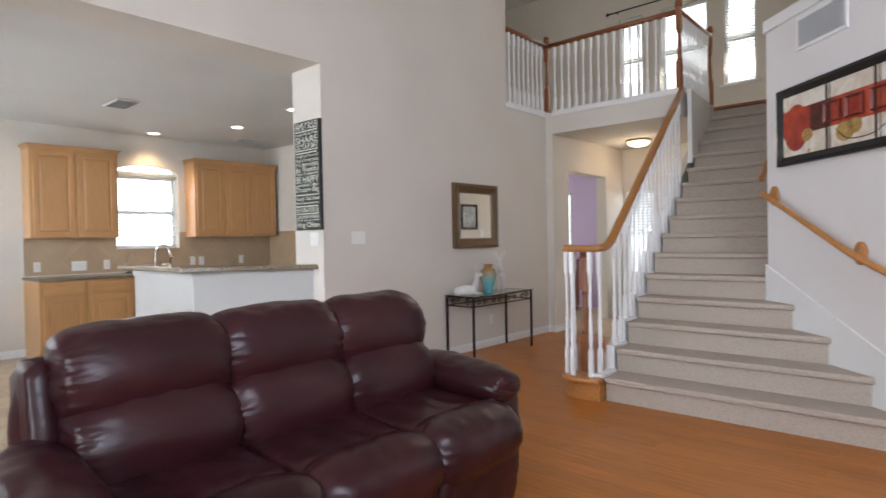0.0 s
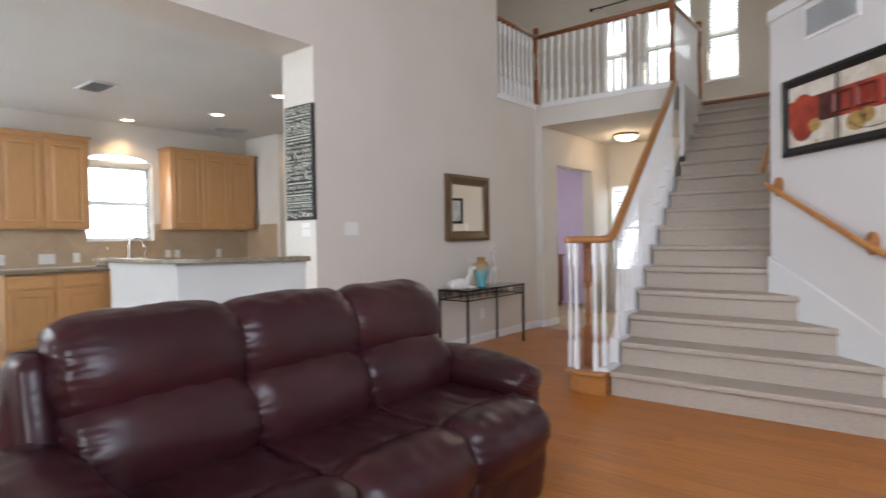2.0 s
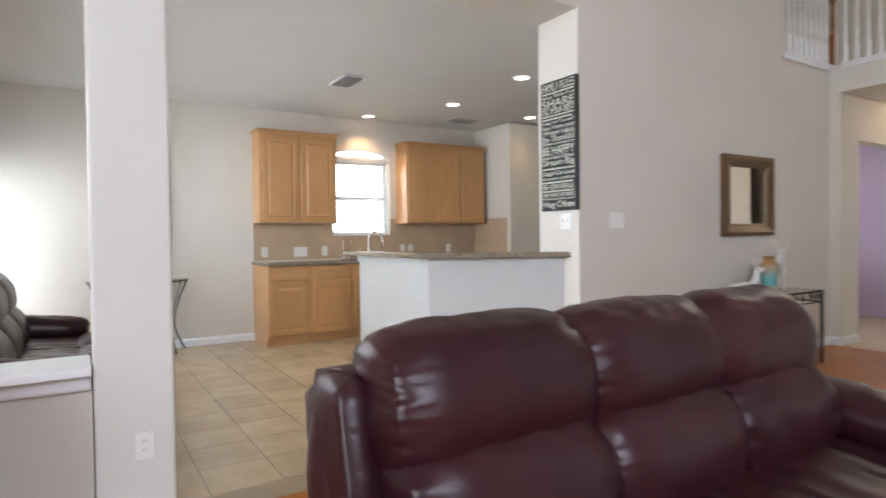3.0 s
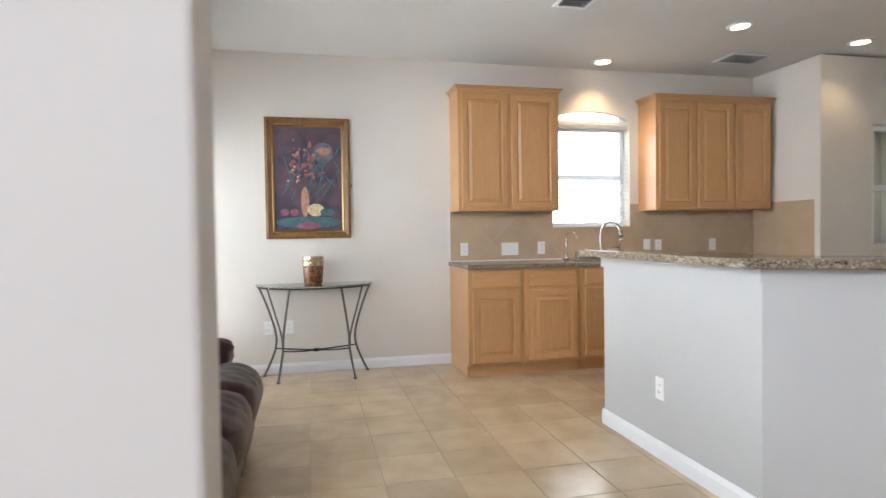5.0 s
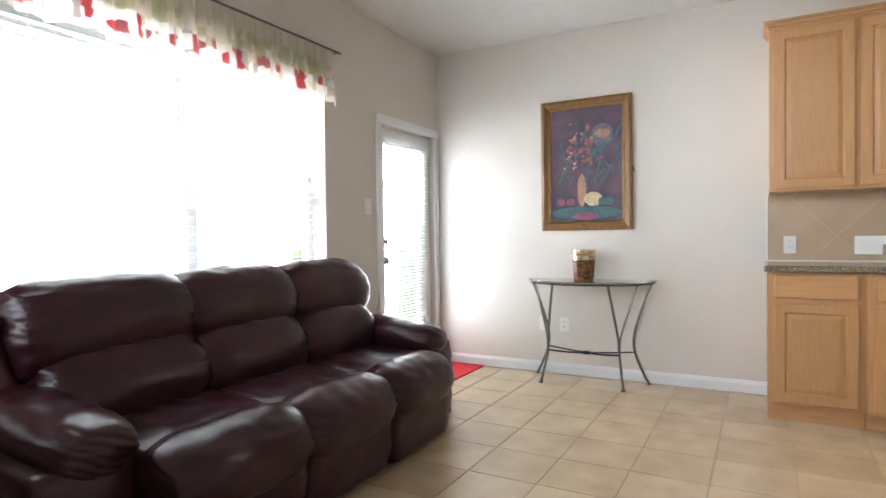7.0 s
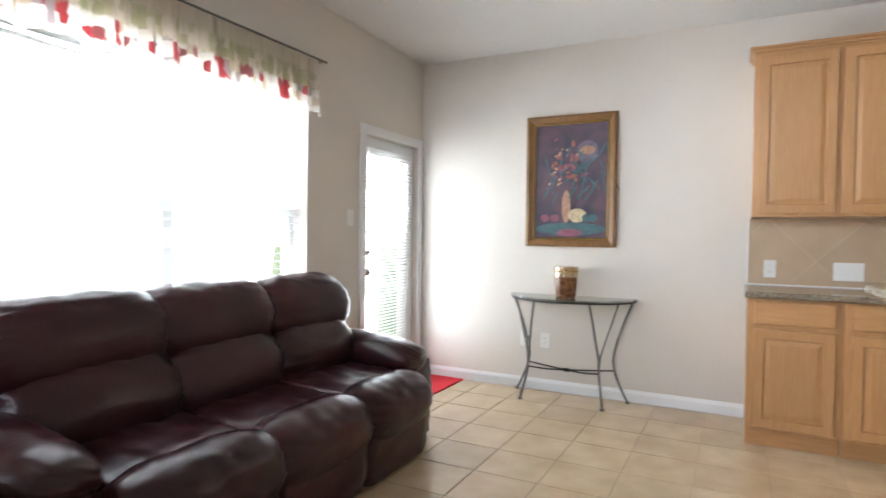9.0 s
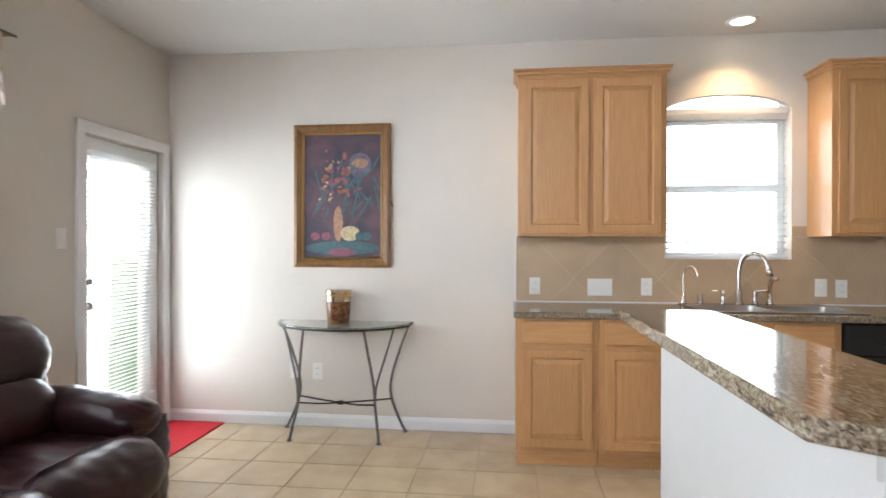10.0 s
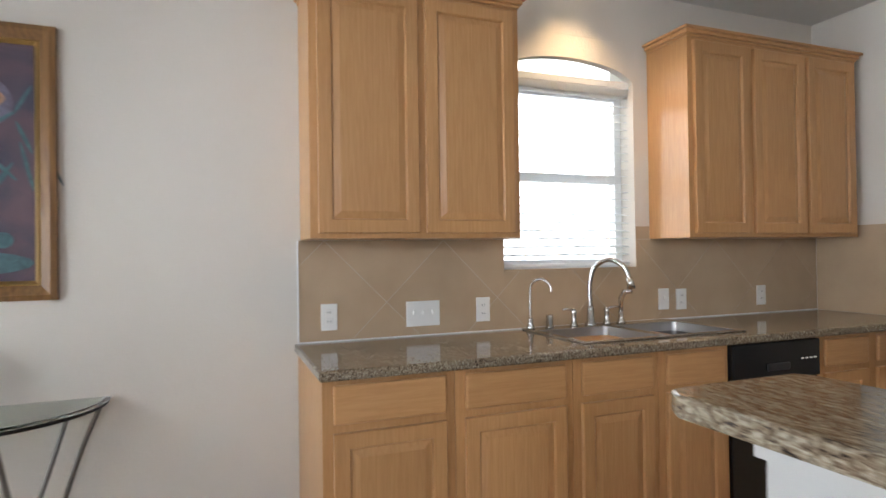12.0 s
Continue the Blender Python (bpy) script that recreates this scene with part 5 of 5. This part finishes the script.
# ---- word board on the jamb ----
sign = thing("word_board", "tall black board with white family rules lettering", "sign", pose(-4.135, JAMB, 1.86))
part("board", boxed(-0.185, 0.185, -0.032, 0, -0.485, 0.485, bevel=0.003), blotchy("chalk_black", (0.012, 0.014, 0.015), (0.025, 0.027, 0.028), 20), sign)
LETTER = base("cream_lettering", (0.62, 0.62, 0.52), 0.7)[0]
words = [("FAMILY RULES", 0.062), (None, 0.02), ("Always Tell the Truth", 0.03), ("SHARE", 0.058), ("DO YOUR BEST", 0.045), (None, 0.018), (None, 0.02), ("Laugh at Yourself", 0.028), ("Say I love you", 0.040), ("TRY NEW THINGS", 0.03), ("Be Thankful", 0.042), ("Show Compassion", 0.028), ("BE HAPPY", 0.062), ("Love Each Other", 0.028), ("Dream Big", 0.055), (None, 0.02), ("Laugh Out Loud", 0.042), ("Keep your promises", 0.026), (None, 0.02), ("BE GRATEFUL", 0.038), (None, 0.018), ("USE KIND WORDS", 0.028), ("Know you are loved", 0.024), ("Hug Often", 0.06)]
gap = (0.945 - sum(h for _, h in words)) / (len(words) - 1)
z = 0.4725
for text, h in words:
    z -= h
    if text:
        cu = bpy.data.curves.new("lettering", "FONT")
        cu.body, cu.size, cu.extrude = text, 1.0, 0.004
        tmp = bpy.data.objects.new("tmp", cu)
        scene.collection.objects.link(tmp)
        bpy.context.view_layer.update()
        me = bpy.data.meshes.new_from_object(tmp.evaluated_get(bpy.context.evaluated_depsgraph_get()))
        bpy.data.objects.remove(tmp)
        co = [v.co for v in me.vertices]
        lo = [min(p[a] for p in co) for a in (0, 1)]
        hi = [max(p[a] for p in co) for a in (0, 1)]
        for v in me.vertices:
            u = (v.co.x - lo[0]) / (hi[0] - lo[0])
            t = (v.co.y - lo[1]) / (hi[1] - lo[1])
            v.co = Vector((-0.165 + 0.33 * u, -0.0335 - v.co.z * 0.1, z + h * t))
        me.materials.clear()
        me.materials.append(LETTER)
        share("lettering", me, sign)
    else:
        bm = bmesh.new()
        x = -0.165
        rr = random.Random(int(z * 1000))
        while x < 0.15:
            wd = rr.uniform(0.02, 0.05)
            box(bm, x, min(x + wd, 0.165), -0.034, -0.0322, z + h * 0.2, z + h * 0.75)
            x += wd + 0.01
        part("lettering", bm, LETTER, sign)
    z -= gap
plate("switch_plate", "white double switch under the word board", pose(-4.09, JAMB, 1.295), 0.115, 0.117, "switch")
plate("switch_plate", "white double switch plate on the tall wall", facing_x(3.74, 1.30, MX), 0.16, 0.117, "switch")
plate("outlet", "white outlet on the tall wall behind the console", facing_x(5.75, 0.32, MX))

# ---- console table with ornaments ----
ct = thing("console_table", "black iron console table with a glass top and scrollwork apron", "table", pose(-3.745, 5.47, 0))
part("glass_top", boxed(-0.20, 0.20, -0.56, 0.56, 0.662, 0.670, bevel=0.002), GREEN_GLASS, ct)
bm = bmesh.new()
for a in ((-0.19, 0.19, -0.55, -0.535), (-0.19, 0.19, 0.535, 0.55), (-0.19, -0.175, -0.535, 0.535), (0.175, 0.19, -0.535, 0.535)):
    box(bm, *a, 0.648, 0.661, bevel=0.002)
    box(bm, *a, 0.555, 0.567, bevel=0.002)
part("frame", bm, IRON, ct)
for x in (-0.18, 0.18):
    for y in (-0.54, 0.54):
        part("leg", boxed(x - 0.011, x + 0.011, y - 0.011, y + 0.011, 0, 0.66, bevel=0.002), IRON, ct)


def scroll(flip):
    pts = []
    for i in range(26):
        a = i / 25 * 3.6 * math.pi
        r = 0.036 * (1 - i / 32)
        pts.append((0, flip * (r * math.cos(a) + 0.01), r * math.sin(a)))
    return pts


for x in (0.183, -0.183):
    for y in (-0.40, -0.14, 0.14, 0.40):
        for f in (-1, 1):
            part("scroll", tube(bmesh.new(), [(p[0] + x, p[1] + y + f * 0.045, p[2] + 0.607) for p in scroll(f)], 0.004, 5), IRON, ct)
for y in (-0.543, 0.543):
    for x in (-0.09, 0.09):
        part("scroll", tube(bmesh.new(), [(p[1] + x, y, p[2] + 0.607) for p in scroll(1)], 0.004, 5), IRON, ct)


def deer(lying):
    bm = bmesh.new()
    if lying:
        pillow(bm, (0, 0, 0.055), (0.10, 0.22, 0.11), 0.8, 5)
        pillow(bm, (0, -0.09, 0.045), (0.12, 0.10, 0.09), 0.8, 4)
        tube(bm, [(0.04, 0.07, 0.025), (0.05, 0.15, 0.02), (0.045, 0.10, 0.015)], 0.014, 8)
        nb2, hd = Vector((0, 0.085, 0.09)), Vector((0, 0.115, 0.20))
    else:
        pillow(bm, (0, 0, 0.20), (0.075, 0.19, 0.085), 0.8, 5)
        for x in (-0.022, 0.022):
            for y in (-0.07, 0.07):
                tube(bm, [(x, y, 0.19), (x * 1.1, y - 0.01, 0.10), (x * 1.1, y + 0.005, 0)], [0.018, 0.010, 0.009], 8)
        nb2, hd = Vector((0, 0.075, 0.22)), Vector((0, 0.10, 0.345))
    tube(bm, [nb2, (nb2 + hd) / 2 + Vector((0, 0.012, 0)), hd], [0.034, 0.024, 0.02], 10)
    pillow(bm, hd + Vector((0, 0.025, 0.012)), (0.042, 0.085, 0.045), 0.8, 4)
    for s2 in (-1, 1):
        tube(bm, [hd + Vector((s2 * 0.012, 0, 0.02)), hd + Vector((s2 * 0.04, -0.01, 0.06)), hd + Vector((s2 * 0.045, 0.0, 0.115))], [0.006, 0.0055, 0.003], 6)
        tube(bm, [hd + Vector((s2 * 0.038, -0.008, 0.055)), hd + Vector((s2 * 0.07, 0.01, 0.085))], [0.005, 0.003], 6)
        tube(bm, [hd + Vector((s2 * 0.02, 0, 0.02)), hd + Vector((s2 * 0.05, -0.005, 0.022))], [0.008, 0.003], 6)
    return bm


PORCELAIN = blotchy("white_porcelain", (0.66, 0.65, 0.63), (0.80, 0.79, 0.77), 30, 0.3)
d1 = tagged(new("deer_figurine", finish("deer_figurine", deer(True), PORCELAIN, True)), "white lying deer figurine on the console table", "figurine")
d1.matrix_world = pose(-3.72, 5.02, 0.671, 0, 0, -30)
d2 = tagged(new("deer_figurine", finish("deer_figurine", deer(False), PORCELAIN, True)), "white standing deer figurine on the console table", "figurine")
d2.matrix_world = pose(-3.78, 5.72, 0.671, 0, 0, -150)


def vase_glaze():
    m, nt, b = base("blue_brown_glaze", (0.1, 0.3, 0.35), 0.18)
    tc = nt.nodes.new("ShaderNodeTexCoord")
    s2 = nt.nodes.new("ShaderNodeSeparateXYZ")
    nt.links.new(tc.outputs["Object"], s2.inputs[0])
    n = noise_node(nt, 18, 5)
    add = nt.nodes.new("ShaderNodeMath")
    add.operation = "MULTIPLY_ADD"
    add.inputs[1].default_value = 0.12
    nt.links.new(n.outputs[0], add.inputs[0])
    nt.links.new(s2.outputs[2], add.inputs[2])
    c = ramp(nt, add.outputs[0], [(0.06, (0.10, 0.40, 0.46)), (0.18, (0.16, 0.42, 0.44)), (0.25, (0.35, 0.32, 0.22)), (0.31, (0.36, 0.17, 0.05))])
    nt.links.new(c.outputs[0], b.inputs["Base Color"])
    return m


vase = tagged(new("vase", finish("vase", lathe(bmesh.new(), [(0.045, 0), (0.05, 0.012), (0.042, 0.03), (0.06, 0.09), (0.078, 0.16), (0.08, 0.20), (0.068, 0.235), (0.038, 0.26), (0.034, 0.275), (0.044, 0.285), (0.044, 0.292), (0.034, 0.292), (0.03, 0.26)], 28), vase_glaze(), True)), "turquoise and amber glazed vase on the console table", "vase")
vase.matrix_world = pose(-3.70, 5.37, 0.671) @ Matrix.Scale(1.08, 4)

# ---- stair corner fittings ----
th = thing("thermostat", "white wall thermostat with a grey-green display", "thermostat", pose(0.30, 4.42, 1.395))
part("case", boxed(-0.072, 0.072, -0.026, 0, -0.062, 0.062, bevel=0.012), PLASTIC, th, "", False)
part("display", boxed(-0.045, 0.045, -0.0275, -0.0262, -0.028, 0.04), base("lcd_green", (0.26, 0.33, 0.27), 0.3)[0], th, "grey-green display")
plate("outlet", "white duplex outlet low on the pale wall", pose(0.175, 4.42, 0.335))
plate("switch_plate", "white blank plate on the diagonal wall", pose(0.0, 4.488, 1.25, 0, 0, -45), 0.072, 0.117, "switch")
rv = thing("return_vent", "white slatted return air grille high on the diagonal wall", "vent", pose(-0.51, 4.998, 2.71, 0, 0, -45))
bm = bmesh.new()
for a in ((-0.25, 0.25, -0.12, -0.095), (-0.25, 0.25, 0.095, 0.12), (-0.25, -0.225, -0.095, 0.095), (0.225, 0.25, -0.095, 0.095)):
    box(bm, a[0], a[1], -0.012, 0, a[2], a[3], bevel=0.003)
part("frame", bm, TRIM, rv)
part("backing", boxed(-0.225, 0.225, -0.002, 0, -0.095, 0.095), base("vent_grey", (0.35, 0.36, 0.37), 0.6)[0], rv)
for i in range(22):
    part("slat", boxed(-0.001, 0.001, -0.012, 0.012, -0.094, 0.094), TRIM, rv).matrix_basis = pose(-0.215 + i * 0.0205, -0.010, 0, 0, 0, 35)
plate("outlet", "white outlet low on the pale column", pose(-3.76, 0.515, 0.30, 0, 0, 90))

# ---- hall ----
hl = thing("hall_light", "round frosted flush ceiling light with a brass rim, lit", "ceiling light", pose(-3.25, 8.4, 2.65))
part("rim", lathe(bmesh.new(), [(0.17, 0), (0.175, -0.02), (0.15, -0.03)], 28), BRASS, hl, "", True)
part("shade", lathe(bmesh.new(), [(0.155, -0.022), (0.15, -0.05), (0.11, -0.085), (0.04, -0.1)], 28), glowing("frosted_glow", (1.0, 0.8, 0.55), 2.6), hl, "", True)
hp = lamp("hall_bulb", "POINT", pose(-3.25, 8.4, 2.48), 8, (1.0, 0.72, 0.45))
hp.data.shadow_soft_size = 0.12
up = thing("upstairs_pendant", "frosted glass ceiling light with brass arms upstairs, lit", "ceiling light", pose(-1.62, 9.2, 4.55))
part("stem", tube(bmesh.new(), [(0, 0, 0), (0, 0, 1.545)], 0.01, 8), BRASS, up)
part("shade", lathe(bmesh.new(), [(0.02, -0.09), (0.09, -0.06), (0.14, 0.0), (0.15, 0.04)], 24), glowing("pendant_glow", (1.0, 0.85, 0.62), 2.5), up, "", True)
curtain = thing("curtain_rod", "dark curtain rod above the upstairs windows", "curtain rod", pose(-3.3, FRONT - 0.07, 5.37))
part("rod", tube(bmesh.new(), [(-1.35, 0, 0), (1.35, 0, 0)], 0.012, 8), IRON, curtain)
for x in (-1.2, 1.2):
    part("bracket", boxed(x - 0.01, x + 0.01, 0, 0.07, -0.01, 0.01), IRON, curtain)
for x in (-1.37, 1.37):
    part("finial", lathe(bmesh.new(), [(0.01, 0), (0.03, 0.02), (0.022, 0.05), (0.006, 0.07)], 12, (x, 0, -0.035)), IRON, curtain)

hpic = thing("hall_picture", "small black framed print on the wall under the stairs", "picture", pose(left_x(7.42) - 0.121, 7.42, 1.62, 0, 0, -84.6))
part("frame", frame_bars(bmesh.new(), 0.36, 0.40, 0.04, 0.025), BLACK, hpic)
part("print", boxed(-0.145, 0.145, -0.008, -0.001, -0.165, 0.165), blotchy("grey_print", (0.3, 0.32, 0.33), (0.6, 0.62, 0.62), 12), hpic)
plate("switch_plate", "white light switch on the wall under the stairs", pose(left_x(7.70) - 0.121, 7.70, 1.36, 0, 0, -84.6), 0.072, 0.117, "switch")

# ---- wooden chest against the half wall ----
chest = thing("wooden_chest", "honey brown wooden chest of drawers against the half wall", "chest")
part("body", boxed(-3.72, -3.40, -0.62, -0.07, 0.05, 0.64, bevel=0.004), OAK, chest)
part("top", boxed(-3.725, -3.37, -0.63, -0.04, 0.64, 0.67, bevel=0.006), OAK, chest)
for z in (0.08, 0.27, 0.46):
    d = part("drawer", boxed(-3.399, -3.38, -0.59, -0.10, z, z + 0.165, bevel=0.004), OAK, chest)
    part("knob", lathe(bmesh.new(), [(0.008, 0), (0.016, 0.012), (0.014, 0.022)], 12), BRASS, d).matrix_basis = pose(-3.38, -0.345, z + 0.08, 0, 90, 0)
for x in (-3.7, -3.42):
    for y in (-0.6, -0.09):
        part("foot", boxed(x - 0.02, x + 0.02, y - 0.02, y + 0.02, 0, 0.05), OAK, chest)

# ---- side room ----
buffet = thing("sideboard", "dark wooden sideboard in the side room", "sideboard")
part("body", boxed(-5.6, -4.75, 8.95, 9.35, 0.08, 0.86, bevel=0.006), CHERRY, buffet)
part("top", boxed(-5.63, -4.72, 8.92, 9.36, 0.86, 0.89, bevel=0.006), CHERRY, buffet)
for x in (-5.55, -4.8):
    part("leg", boxed(x - 0.03, x + 0.03, 9.0, 9.06, 0, 0.08), CHERRY, buffet)
    part("leg", boxed(x - 0.03, x + 0.03, 9.26, 9.32, 0, 0.08), CHERRY, buffet)

kr = setting("kitchen_rug", boxed(-7.28, -6.80, 3.28, 3.9, 0.0005, 0.012, bevel=0.003), painted("red_rug", (0.50, 0.012, 0.02), 0.9, 0.8, 250), "red rug on the tiles before the sink", "mat")


# ---- planks and tiles, last ----
PITCH = 0.343
tile_mesh = finish("tile", boxed(-PITCH / 2 + 0.003, PITCH / 2 - 0.003, -PITCH / 2 + 0.003, PITCH / 2 - 0.003, -0.004, 0.0), TILE)
edge = -3.6
xs = [-6.53 + PITCH * (i + 0.5) for i in range(-5, 9)]
ys = [1.13 + PITCH * (j + 0.5) for j in range(-6, 12)]
for x in xs:
    for y in ys:
        if x - PITCH / 2 < KX - 0.2 or x + PITCH / 2 > edge + 0.12 or y < DY or (y + PITCH / 2 > JAMB + 0.1 and x > -4.4):
            continue
        share("tile", tile_mesh, tile_floor, Matrix.Translation((x, y, 0)))
PW, PL = 0.125, 1.22
near = finish("plank", boxed(-PL / 2 + 0.0004, PL / 2 - 0.0004, -PW / 2 + 0.0004, PW / 2 - 0.0004, -0.006, 0.0, bevel=0.0008), PLANK)
rng = random.Random(5)
rest = bmesh.new()
row = 0
y = SOUTH + PW / 2
count = 0
while y < GY - 0.02:
    west = MX if y - PW / 2 > JAMB else -3.6
    x = west - rng.random() * 0.9
    while x < EAST:
        a, b = max(x, west), min(x + PL, EAST)
        if b - a > 0.05:
            whole = abs(b - a - PL) < 1e-6
            if whole and 1.6 < y < 6.8 and b < 1.6 and count < 240:
                share("plank", near, wood_floor, Matrix.Translation(((a + b) / 2, y, 0)))
                count += 1
            else:
                box(rest, a + 0.0004, b - 0.0004, y - PW / 2 + 0.0004, min(y + PW / 2 - 0.0004, GY - 0.02), -0.006, 0.0)
        x += PL
    y += PW
joined = part("planks", rest, PLANK, wood_floor)
tagged(joined, "rows of laminate planks", kind="stuff")
